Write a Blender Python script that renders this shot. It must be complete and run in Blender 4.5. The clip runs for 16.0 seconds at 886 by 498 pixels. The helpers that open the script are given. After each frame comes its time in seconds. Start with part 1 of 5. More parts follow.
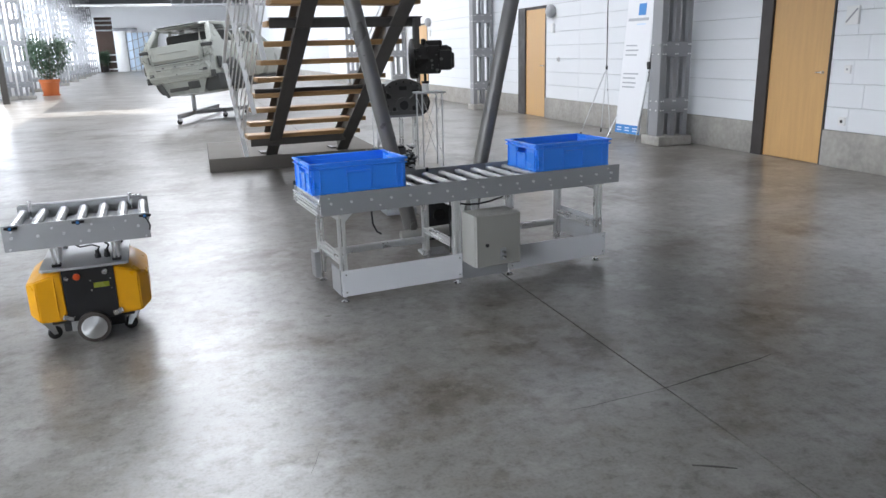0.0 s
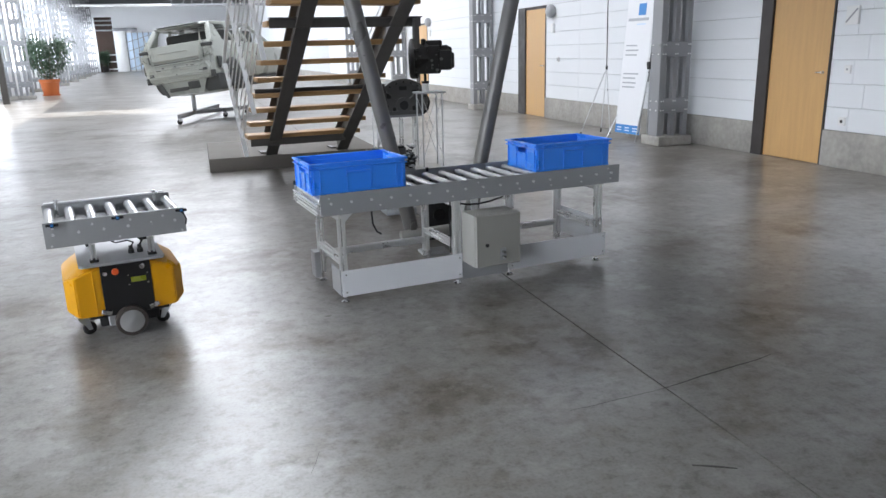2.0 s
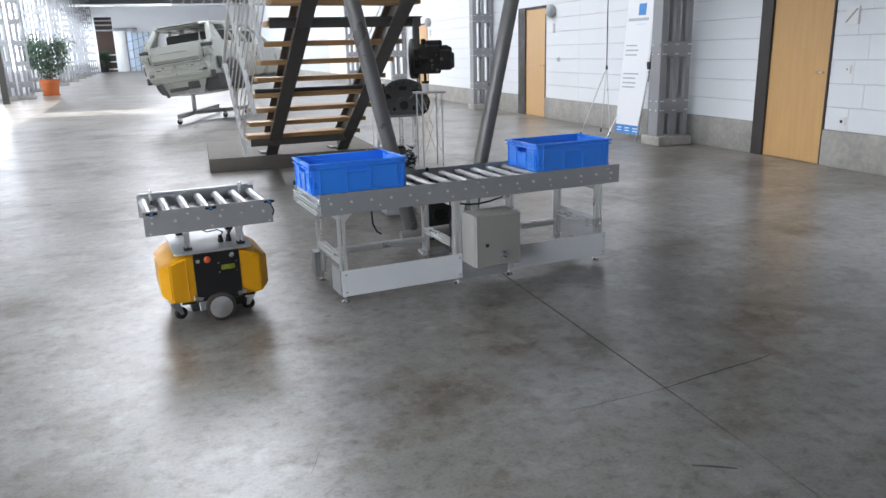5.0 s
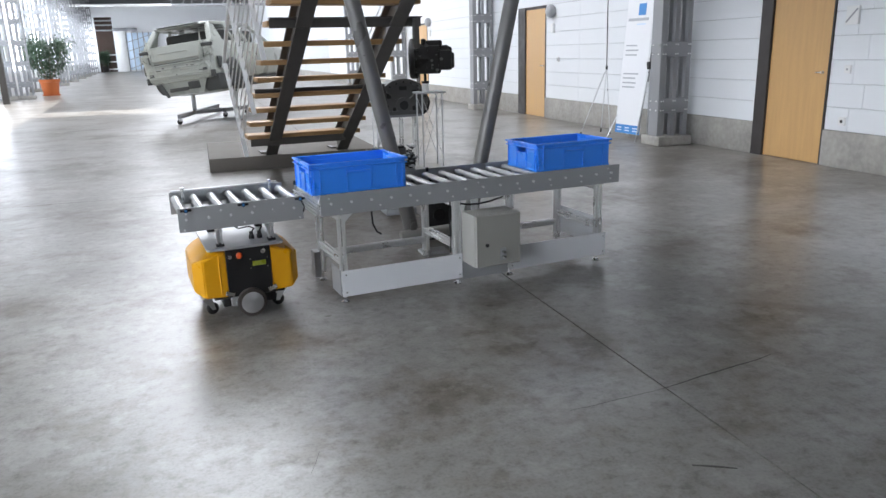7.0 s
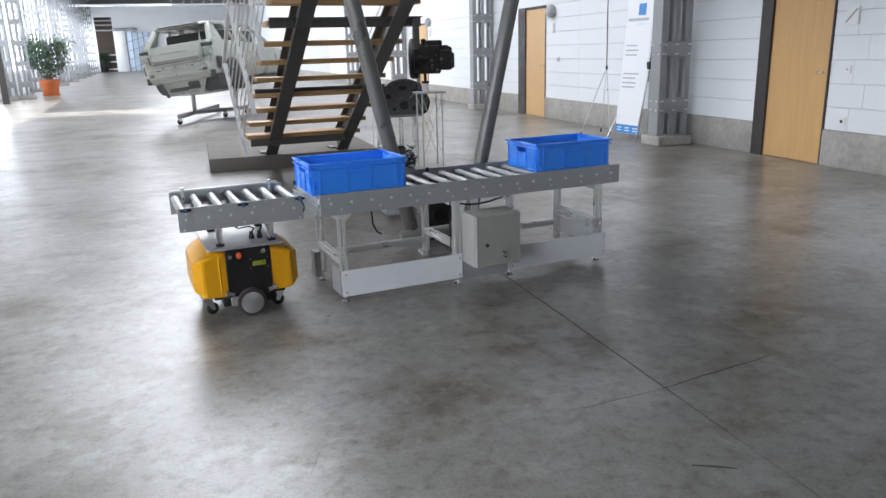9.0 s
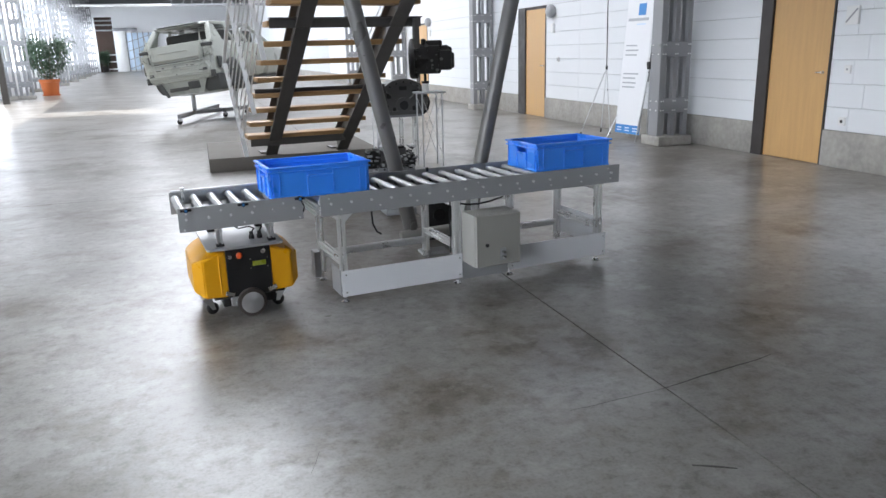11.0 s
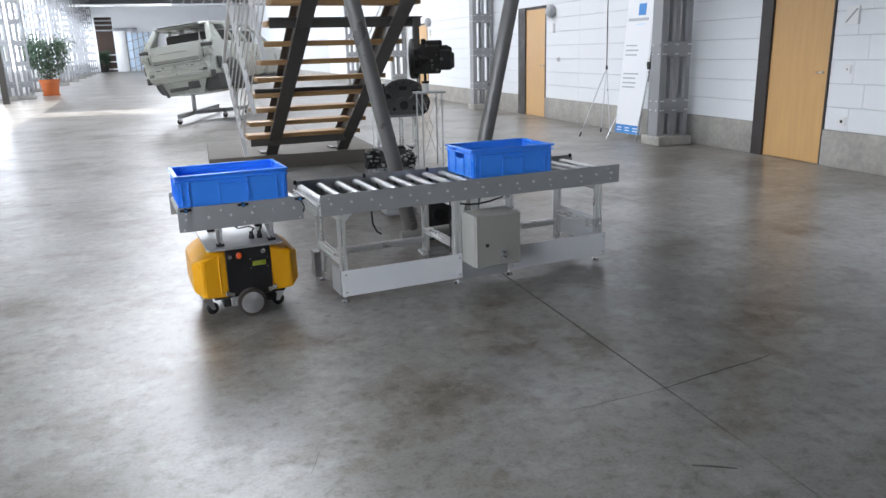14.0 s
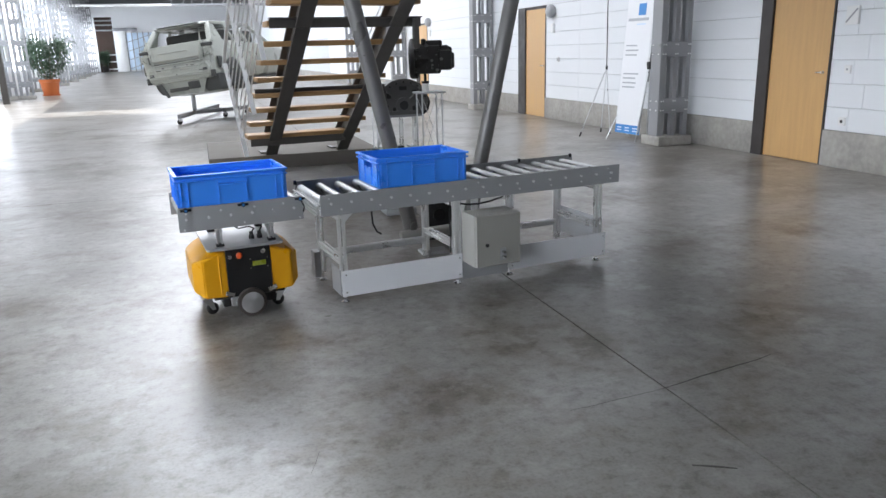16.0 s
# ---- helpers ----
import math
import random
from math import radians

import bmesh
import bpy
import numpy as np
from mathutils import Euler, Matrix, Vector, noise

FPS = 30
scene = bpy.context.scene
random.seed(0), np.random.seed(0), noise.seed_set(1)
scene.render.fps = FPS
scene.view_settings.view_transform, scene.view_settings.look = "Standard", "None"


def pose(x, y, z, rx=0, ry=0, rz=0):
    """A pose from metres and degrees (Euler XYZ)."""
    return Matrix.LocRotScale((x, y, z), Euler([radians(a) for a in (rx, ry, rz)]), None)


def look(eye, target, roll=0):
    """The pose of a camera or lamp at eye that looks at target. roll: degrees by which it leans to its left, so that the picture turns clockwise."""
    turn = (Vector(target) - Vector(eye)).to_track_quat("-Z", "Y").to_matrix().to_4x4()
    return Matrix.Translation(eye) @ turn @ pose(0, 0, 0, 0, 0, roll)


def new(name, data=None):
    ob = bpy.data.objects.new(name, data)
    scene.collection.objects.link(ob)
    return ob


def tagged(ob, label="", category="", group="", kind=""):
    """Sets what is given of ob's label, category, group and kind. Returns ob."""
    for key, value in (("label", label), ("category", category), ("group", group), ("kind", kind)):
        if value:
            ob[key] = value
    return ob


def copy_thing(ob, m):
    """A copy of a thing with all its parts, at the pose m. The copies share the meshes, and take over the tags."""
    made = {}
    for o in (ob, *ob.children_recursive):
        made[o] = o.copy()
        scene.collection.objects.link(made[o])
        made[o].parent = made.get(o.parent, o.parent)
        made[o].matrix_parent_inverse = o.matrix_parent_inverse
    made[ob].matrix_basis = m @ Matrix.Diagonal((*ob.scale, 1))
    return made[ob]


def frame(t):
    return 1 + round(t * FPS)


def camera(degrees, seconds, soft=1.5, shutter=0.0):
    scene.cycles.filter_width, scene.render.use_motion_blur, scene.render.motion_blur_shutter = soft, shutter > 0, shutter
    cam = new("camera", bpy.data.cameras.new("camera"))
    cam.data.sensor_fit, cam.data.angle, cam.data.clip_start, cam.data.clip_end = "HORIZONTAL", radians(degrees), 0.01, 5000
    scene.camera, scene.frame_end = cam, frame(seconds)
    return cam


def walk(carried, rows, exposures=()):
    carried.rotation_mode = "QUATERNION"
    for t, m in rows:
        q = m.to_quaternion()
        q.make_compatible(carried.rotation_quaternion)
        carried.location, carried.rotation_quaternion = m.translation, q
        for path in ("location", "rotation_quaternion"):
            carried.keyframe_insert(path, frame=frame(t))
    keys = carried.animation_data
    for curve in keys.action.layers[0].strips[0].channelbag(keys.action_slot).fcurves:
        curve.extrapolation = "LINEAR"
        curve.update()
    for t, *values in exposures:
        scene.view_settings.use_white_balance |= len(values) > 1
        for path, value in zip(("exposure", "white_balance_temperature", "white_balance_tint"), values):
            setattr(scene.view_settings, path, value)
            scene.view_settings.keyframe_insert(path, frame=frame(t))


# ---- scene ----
cam = camera(62.85, 16.0)
EYE = pose(0, 0, 1.433, 74.692, 1.509, -18.331)
walk(cam, [(0, EYE), (16, EYE)])
scene.view_settings.exposure = 1.5

# ---- light ----
world = bpy.data.worlds.new("sky")
scene.world = world
world.use_nodes = True
wn = world.node_tree
sky = wn.nodes.new("ShaderNodeTexSky")
sky.sky_type = "NISHITA"
sky.sun_disc = False
sky.sun_elevation = radians(34)
sky.sun_rotation = radians(-92)
wn.nodes["Background"].inputs[1].default_value = 0.12
wn.links.new(sky.outputs[0], wn.nodes["Background"].inputs[0])

sun = new("sun", bpy.data.lights.new("sun", "SUN"))
sun.data.energy = 5.0
sun.data.angle = radians(0.5)
sun.data.color = (1.0, 0.97, 0.94)
sun.matrix_world = look((-20, 23.3, 13.5), (0, 22.55, 0))


def area(name, m, sx, sy, power, col):
    lamp = new(name, bpy.data.lights.new(name, "AREA"))
    lamp.data.shape, lamp.data.size, lamp.data.size_y = "RECTANGLE", sx, sy
    lamp.data.energy, lamp.data.color = power, col
    lamp.matrix_world = m
    return lamp


DAY = (0.88, 0.918, 1.0)
# lamps standing in for daylight below the closed roof strip
area("roof_daylight", pose(0.4, 11.5, 8.19), 4.0, 14, 390, DAY)
area("roof_daylight", pose(-1.4, 21.6, 8.19), 6.6, 5.6, 330, DAY)
area("roof_daylight", pose(-0.1, 50, 8.19), 6.4, 50, 1250, DAY)


# ---- materials ----
def mat(name, col, rough=0.5, metal=0.0, var=0.12, scale=6.0, bump=0.05, fine=90.0, tint=None, glow=0.0, coat=0.0, stretch=None, rvar=0.12):
    """Two scales of noise vary colour and gloss; a fine one gives relief."""
    m = bpy.data.materials.new(name)
    m.use_nodes = True
    t = m.node_tree
    b = t.nodes["Principled BSDF"]
    tc = t.nodes.new("ShaderNodeTexCoord")
    src = tc.outputs["Object"]
    if stretch:
        mp = t.nodes.new("ShaderNodeMapping")
        mp.inputs["Scale"].default_value = stretch
        t.links.new(src, mp.inputs[0])
        src = mp.outputs[0]

    def noise_tex(sc, detail):
        n = t.nodes.new("ShaderNodeTexNoise")
        n.inputs["Scale"].default_value, n.inputs["Detail"].default_value = sc, detail
        t.links.new(src, n.inputs["Vector"])
        return n.outputs["Fac"]

    big, small = noise_tex(scale, 5), noise_tex(fine, 3)
    mix = t.nodes.new("ShaderNodeMix")
    mix.data_type = "RGBA"
    lo = [max(0, c * (1 - var)) for c in col]
    hi = [min(1, c * (1 + var)) for c in (tint or col)]
    mix.inputs[6].default_value, mix.inputs[7].default_value = (*lo, 1), (*hi, 1)
    add = t.nodes.new("ShaderNodeMath")
    add.operation = "MULTIPLY_ADD"
    add.inputs[1].default_value = 0.35
    t.links.new(small, add.inputs[0])
    sc = t.nodes.new("ShaderNodeMath")
    sc.operation = "MULTIPLY"
    sc.inputs[1].default_value = 0.65
    t.links.new(big, sc.inputs[0])
    t.links.new(sc.outputs[0], add.inputs[2])
    t.links.new(add.outputs[0], mix.inputs[0])
    t.links.new(mix.outputs[2], b.inputs["Base Color"])
    rr = t.nodes.new("ShaderNodeMapRange")
    rr.inputs[1].default_value, rr.inputs[2].default_value = 0.3, 0.7
    rr.inputs[3].default_value, rr.inputs[4].default_value = max(0.03, rough - rvar), min(1, rough + rvar)
    t.links.new(big, rr.inputs[0])
    t.links.new(rr.outputs[0], b.inputs["Roughness"])
    b.inputs["Metallic"].default_value = metal
    b.inputs["Coat Weight"].default_value = coat
    if bump:
        bp = t.nodes.new("ShaderNodeBump")
        bp.inputs["Strength"].default_value, bp.inputs["Distance"].default_value = bump, 0.01
        t.links.new(small, bp.inputs["Height"])
        t.links.new(bp.outputs[0], b.inputs["Normal"])
    if glow:
        b.inputs["Emission Color"].default_value, b.inputs["Emission Strength"].default_value = (*col, 1), glow
    return m


def floor_material():
    """Ground, sealed concrete: cloudy grey with warm brown stains, small pits and a blurred polish."""
    m = bpy.data.materials.new("polished_concrete")
    m.use_nodes = True
    t = m.node_tree
    b = t.nodes["Principled BSDF"]
    tc = t.nodes.new("ShaderNodeTexCoord")

    def nz(sc, detail, rough=0.55, dist=0.0, off=0.0):
        mp = t.nodes.new("ShaderNodeMapping")
        mp.inputs["Location"].default_value = (off, off * 0.7, 0)
        n = t.nodes.new("ShaderNodeTexNoise")
        n.inputs["Scale"].default_value, n.inputs["Detail"].default_value = sc, detail
        n.inputs["Roughness"].default_value, n.inputs["Distortion"].default_value = rough, dist
        t.links.new(tc.outputs["Object"], mp.inputs[0])
        t.links.new(mp.outputs[0], n.inputs["Vector"])
        return n.outputs["Fac"]

    def ramp(src, stops):
        r = t.nodes.new("ShaderNodeValToRGB")
        while len(r.color_ramp.elements) < len(stops):
            r.color_ramp.elements.new(0.5)
        for e, (pos, c) in zip(r.color_ramp.elements, stops):
            e.position, e.color = pos, (*c, 1)
        t.links.new(src, r.inputs[0])
        return r.outputs[0]

    def blend(a, b2, fac, mode="MIX"):
        x = t.nodes.new("ShaderNodeMix")
        x.data_type, x.blend_type = "RGBA", mode
        if isinstance(fac, float):
            x.inputs[0].default_value = fac
        else:
            t.links.new(fac, x.inputs[0])
        t.links.new(a, x.inputs[6])
        t.links.new(b2, x.inputs[7])
        return x.outputs[2]

    cloud = ramp(nz(0.42, 4, 0.5), [(0.30, (0.165, 0.150, 0.128)), (0.5, (0.245, 0.233, 0.212)), (0.70, (0.34, 0.332, 0.316))])
    stain = ramp(nz(1.2, 10, 0.68, 0.1, 7.3), [(0.34, (0.42, 0.35, 0.27)), (0.45, (0.78, 0.74, 0.69)), (0.53, (1, 1, 1)), (0.68, (0.86, 0.855, 0.85))])
    pale = ramp(nz(3.0, 9, 0.72, 0.1, 21.0), [(0.52, (0, 0, 0)), (0.60, (1, 1, 1))])
    mott = ramp(nz(13, 8, 0.7, 0.0, 3.1), [(0.34, (0.60, 0.585, 0.57)), (0.48, (0.90, 0.90, 0.90)), (0.66, (1, 1, 1))])
    grain = ramp(nz(70, 4, 0.6, 0.0, 1.7), [(0.32, (0.72, 0.715, 0.71)), (0.5, (0.95, 0.95, 0.95)), (0.68, (1, 1, 1))])
    spots = ramp(nz(5.5, 2, 0.5, 0.0, 31.0), [(0.20, (0.35, 0.31, 0.27)), (0.25, (1, 1, 1))])
    base = blend(blend(blend(cloud, stain, 1.0, "MULTIPLY"), mott, 1.0, "MULTIPLY"), grain, 1.0, "MULTIPLY")
    dust = t.nodes.new("ShaderNodeMath")
    dust.operation = "MULTIPLY"
    dust.inputs[1].default_value = 0.30
    t.links.new(pale, dust.inputs[0])
    film_col = t.nodes.new("ShaderNodeRGB")
    film_col.outputs[0].default_value = (0.40, 0.39, 0.375, 1)
    col = blend(blend(base, film_col.outputs[0], dust.outputs[0]), spots, 1.0, "MULTIPLY")
    t.links.new(col, b.inputs["Base Color"])
    rg = t.nodes.new("ShaderNodeMapRange")
    rg.inputs[1].default_value, rg.inputs[2].default_value, rg.inputs[3].default_value, rg.inputs[4].default_value = 0.3, 0.7, 0.285, 0.33
    t.links.new(nz(1.1, 2, 0.5, 0.0, 11.0), rg.inputs[0])
    t.links.new(rg.outputs[0], b.inputs["Roughness"])
    seal = ramp(nz(1.2, 10, 0.68, 0.1, 7.3), [(0.34, (0.60, 0.60, 0.60)), (0.50, (1, 1, 1)), (0.66, (0.9, 0.9, 0.9))])
    wear = ramp(nz(13, 8, 0.7, 0.0, 3.1), [(0.34, (0.70, 0.70, 0.70)), (0.56, (1, 1, 1))])
    t.links.new(blend(seal, wear, 1.0, "MULTIPLY"), b.inputs["Specular IOR Level"])
    return m


CONCRETE_FLOOR = floor_material()
CONCRETE = mat("cast_concrete", (0.33, 0.315, 0.29), 0.85, var=0.75, scale=2.6, bump=0.08, fine=16)
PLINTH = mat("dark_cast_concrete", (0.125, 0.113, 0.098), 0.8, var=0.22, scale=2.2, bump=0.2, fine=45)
BLOCK = mat("white_painted_block", (0.76, 0.78, 0.80), 0.75, var=0.05, scale=1.3, bump=0.3, fine=160)
WHITE_WALL = mat("white_plaster", (0.78, 0.79, 0.80), 0.85, var=0.05, scale=1.0, bump=0.15, fine=70)
MORTAR = mat("joint_mortar", (0.56, 0.57, 0.58), 0.9, var=0.1, bump=0.2)
COLUMN = mat("grey_painted_steel", (0.27, 0.275, 0.285), 0.5, 0.0, var=0.1, scale=3, bump=0.06)
DARK_STEEL = mat("anthracite_painted_steel", (0.055, 0.052, 0.05), 0.42, 0.0, var=0.2, scale=4, bump=0.05, tint=(0.075, 0.07, 0.065))
TUBE = mat("grey_painted_tube", (0.15, 0.145, 0.137), 0.38, 0.2, var=0.15, scale=5, bump=0.04)
FRAME_DARK = mat("dark_brown_frame", (0.035, 0.03, 0.03), 0.5, var=0.2, bump=0.03)
DOOR_WOOD = mat("beech_veneer", (0.50, 0.295, 0.11), 0.42, var=0.12, scale=3.0, bump=0.03, fine=40, tint=(0.62, 0.38, 0.16), stretch=(6, 6, 0.5))
TREAD_WOOD = mat("oak_tread", (0.26, 0.14, 0.055), 0.5, var=0.25, scale=3.0, bump=0.05, fine=50, tint=(0.38, 0.23, 0.10), stretch=(0.6, 8, 8))
BOLT = mat("zinc_plated_bolt", (0.74, 0.745, 0.75), 0.35, 0.35, var=0.06, bump=0.0)
GALV = mat("galvanised_steel", (0.62, 0.63, 0.64), 0.38, 0.9, var=0.12, scale=9, bump=0.03)
RAIL = mat("pale_rail_steel", (0.82, 0.83, 0.84), 0.4, 0.15, var=0.08, scale=9, bump=0.02)
ALU = mat("anodised_aluminium", (0.80, 0.80, 0.795), 0.33, 0.8, var=0.06, scale=5, bump=0.02, stretch=(1, 1, 1))
PLATE = mat("bead_blasted_aluminium_plate", (0.45, 0.455, 0.46), 0.5, 0.55, var=0.07, scale=3, bump=0.02)
KICK = mat("brushed_aluminium_sheet", (0.82, 0.825, 0.84), 0.45, 0.1, var=0.05, scale=2, bump=0.02, stretch=(0.4, 1, 6))
ROLLER = mat("zinc_plated_roller", (0.50, 0.505, 0.51), 0.34, 0.9, var=0.12, scale=14, bump=0.02)
STEEL = mat("bright_steel", (0.7, 0.7, 0.7), 0.22, 1.0, var=0.08, scale=20, bump=0.02)
BLUE = mat("blue_polypropylene", (0.042, 0.27, 0.95), 0.33, coat=0.25, var=0.1, scale=4, bump=0.04, fine=120)
YELLOW = mat("yellow_lacquered_cover", (0.72, 0.335, 0.003), 0.36, var=0.08, scale=4, bump=0.03, fine=60)
TURNED = mat("turned_aluminium", (0.70, 0.70, 0.70), 0.34, 0.95, var=0.02, scale=30, bump=0.0, rvar=0.01)
tn = TURNED.node_tree
tan_node = tn.nodes.new("ShaderNodeTangent")
tan_node.direction_type, tan_node.axis = "RADIAL", "Y"
tn.links.new(tan_node.outputs[0], tn.nodes["Principled BSDF"].inputs["Tangent"])
tn.nodes["Principled BSDF"].inputs["Anisotropic"].default_value = 0.85
BLACK = mat("black_plastic", (0.012, 0.012, 0.013), 0.4, var=0.3, scale=8, bump=0.05)
RUBBER = mat("black_rubber", (0.022, 0.021, 0.021), 0.7, var=0.3, scale=20, bump=0.1)
TYRE_BROWN = mat("brown_polyurethane_tread", (0.06, 0.048, 0.042), 0.6, var=0.2, scale=15, bump=0.06)
RED = mat("orange_red_plastic", (0.72, 0.09, 0.015), 0.35, var=0.08, bump=0.0)
LCD = mat("green_display", (0.24, 0.27, 0.03), 0.25, var=0.12, bump=0.0)
BOX_GREY = mat("grey_enclosure_paint", (0.33, 0.322, 0.29), 0.45, var=0.05, scale=4, bump=0.05, fine=200)
CAR = mat("pale_green_primer", (0.33, 0.35, 0.315), 0.32, var=0.14, scale=2.2, bump=0.04, tint=(0.40, 0.415, 0.385))
CAR_DARK = mat("dark_underbody", (0.05, 0.053, 0.052), 0.6, var=0.3, scale=5, bump=0.1)
CAST_IRON = mat("dark_cast_iron", (0.018, 0.0175, 0.017), 0.5, 0.4, var=0.35, scale=12, bump=0.3, fine=60)
CAST_GREY = mat("grey_cast_aluminium", (0.11, 0.11, 0.109), 0.5, 0.5, var=0.25, scale=10, bump=0.25, fine=70)
TERRACOTTA = mat("terracotta_plastic", (0.46, 0.12, 0.03), 0.55, var=0.1, scale=5, bump=0.05)
SOIL = mat("potting_soil", (0.04, 0.028, 0.02), 0.95, var=0.4, scale=20, bump=0.5)
LEAF = mat("ficus_leaf", (0.022, 0.055, 0.026), 0.45, var=0.45, scale=3, bump=0.05, tint=(0.045, 0.09, 0.045))
BARK = mat("ficus_bark", (0.16, 0.12, 0.085), 0.8, var=0.25, scale=15, bump=0.3)
PAPER = mat("white_banner_film", (0.82, 0.83, 0.85), 0.5, var=0.02, scale=2, bump=0.01)
PRINT_BLUE = mat("blue_print", (0.05, 0.25, 0.62), 0.5, var=0.06, bump=0.0)
PRINT_GREY = mat("grey_print", (0.42, 0.44, 0.47), 0.5, var=0.05, bump=0.0)
PRINT_LIGHT = mat("pale_blue_print", (0.62, 0.75, 0.9), 0.5, var=0.05, bump=0.0)
WHITE_PLASTIC = mat("white_plastic", (0.78, 0.78, 0.77), 0.4, var=0.04, bump=0.02)
GREY_PLASTIC = mat("grey_plastic", (0.36, 0.37, 0.38), 0.5, var=0.08, bump=0.03)
CEIL = mat("dark_roof_sheet", (0.10, 0.10, 0.105), 0.7, var=0.15, scale=2, bump=0.1)
DECK = mat("gallery_soffit", (0.05, 0.047, 0.044), 0.7, var=0.15, scale=2, bump=0.1)
GREY_WALL = mat("grey_plaster", (0.15, 0.15, 0.15), 0.85, var=0.08, scale=1.0, bump=0.1, fine=70)
DARK_ROOM = mat("brown_partition", (0.06, 0.035, 0.025), 0.6, var=0.3, scale=1.5, bump=0.05)
GLOW_SKY = mat("bright_outdoor_haze", (0.86, 0.915, 1.0), 0.9, var=0.02, bump=0.0, glow=2.6)
CRACK = mat("dark_crack_filler", (0.075, 0.07, 0.065), 0.7, var=0.3, scale=9, bump=0.2)
CABLE = mat("black_cable", (0.015, 0.015, 0.016), 0.5, var=0.2, bump=0.0)


# ---- building blocks ----
def merge(bm, tmp):
    tmp.verts.index_update()
    vs = [bm.verts.new(v.co) for v in tmp.verts]
    for f in tmp.faces:
        bm.faces.new([vs[v.index] for v in f.verts])
    tmp.free()


def box(bm, x0, x1, y0, y1, z0, z1, bev=0.0, m=None):
    tmp = bmesh.new()
    bmesh.ops.create_cube(tmp, size=1)
    for v in tmp.verts:
        v.co = Vector(((x0 + x1) / 2 + v.co.x * (x1 - x0), (y0 + y1) / 2 + v.co.y * (y1 - y0), (z0 + z1) / 2 + v.co.z * (z1 - z0)))
    if bev:
        bmesh.ops.bevel(tmp, geom=tmp.edges[:], offset=bev, segments=1 if bev < 0.006 else 2, affect="EDGES", profile=0.5)
    if m is not None:
        bmesh.ops.transform(tmp, matrix=m, verts=tmp.verts)
    merge(bm, tmp)
    return bm


def rod(bm, a, b, r0, r1=None, seg=16, caps=True):
    a, b = Vector(a), Vector(b)
    r1 = r0 if r1 is None else r1
    tmp = bmesh.new()
    bmesh.ops.create_cone(tmp, cap_ends=caps, segments=seg, radius1=r0, radius2=r1, depth=(b - a).length)
    turn = (b - a).to_track_quat("Z", "Y").to_matrix().to_4x4()
    bmesh.ops.transform(tmp, matrix=Matrix.Translation((a + b) / 2) @ turn, verts=tmp.verts)
    merge(bm, tmp)
    return bm


def beam(bm, a, b, w, h, bev=0.0, up=(0, 0, 1)):
    """A bar from a to b, w wide and h high."""
    a, b = Vector(a), Vector(b)
    d = (b - a).normalized()
    side = d.cross(Vector(up)).normalized()
    top = side.cross(d)
    m = Matrix((side, d, top)).transposed().to_4x4()
    m.translation = (a + b) / 2
    ln = (b - a).length
    return box(bm, -w / 2, w / 2, -ln / 2, ln / 2, -h / 2, h / 2, bev, m)


def hull(bm, pts):
    tmp = bmesh.new()
    for q in pts:
        tmp.verts.new(q)
    bmesh.ops.convex_hull(tmp, input=tmp.verts)
    loose = [v for v in tmp.verts if not v.link_faces]
    bmesh.ops.delete(tmp, geom=loose, context="VERTS")
    bmesh.ops.dissolve_limit(tmp, angle_limit=0.02, verts=tmp.verts, edges=tmp.edges)
    return merge(bm, tmp)


def spin(bm, prof, seg=32, m=None):
    """A turned body round z from (radius, height) pairs."""
    rings = []
    for r, z in prof:
        ring = []
        for i in range(seg):
            a = 2 * math.pi * i / seg
            q = Vector((r * math.cos(a), r * math.sin(a), z))
            ring.append(bm.verts.new(m @ q if m is not None else q))
        rings.append(ring)
    for lo, hi in zip(rings, rings[1:]):
        for i in range(seg):
            j = (i + 1) % seg
            bm.faces.new((lo[i], lo[j], hi[j], hi[i]))
    bm.faces.new(rings[0][::-1])
    bm.faces.new(rings[-1])
    return bm


def pipe(bm, pts, r, seg=8):
    for a, b in zip(pts, pts[1:]):
        rod(bm, a, b, r, seg=seg)
    return bm


def mesh_of(name, bm, material):
    bmesh.ops.recalc_face_normals(bm, faces=bm.faces)
    me = bpy.data.meshes.new(name)
    bm.to_mesh(me)
    bm.free()
    me.materials.append(material)
    me.shade_smooth()
    me.set_sharp_from_angle(angle=radians(32))
    return me


def part(name, bm, material, parent, label="", m=None):
    ob = new(name, mesh_of(name, bm, material))
    ob.parent = parent
    if m is not None:
        ob.matrix_basis = m
    return tagged(ob, label)


def again(ob, m, parent=None):
    """The same part once more on the same mesh."""
    o = new(ob.name.split(".")[0], ob.data)
    o.parent = parent or ob.parent
    o.matrix_basis = m
    return o


def thing(name, m, label, category, group="", kind=""):
    ob = new(name)
    ob.empty_display_size = 0.1
    ob.matrix_basis = m
    return tagged(ob, label, category, group, kind)


def structure(name, bm, material, label, category):
    return tagged(new(name, mesh_of(name, bm, material)), label, category, kind="structure")


def bb():
    return bmesh.new()


I4 = Matrix.Identity(4)
CONV = pose(0.584, 4.035, 0, 0, 0, 6.279)

# ---- the hall ----
WX = 6.951
DOORS = [(6.81, 7.74, 7.94), (14.20, 15.15, 15.52), (22.50, 23.42, 23.78)]
DOOR_H = 2.28
ROOF = 8.2

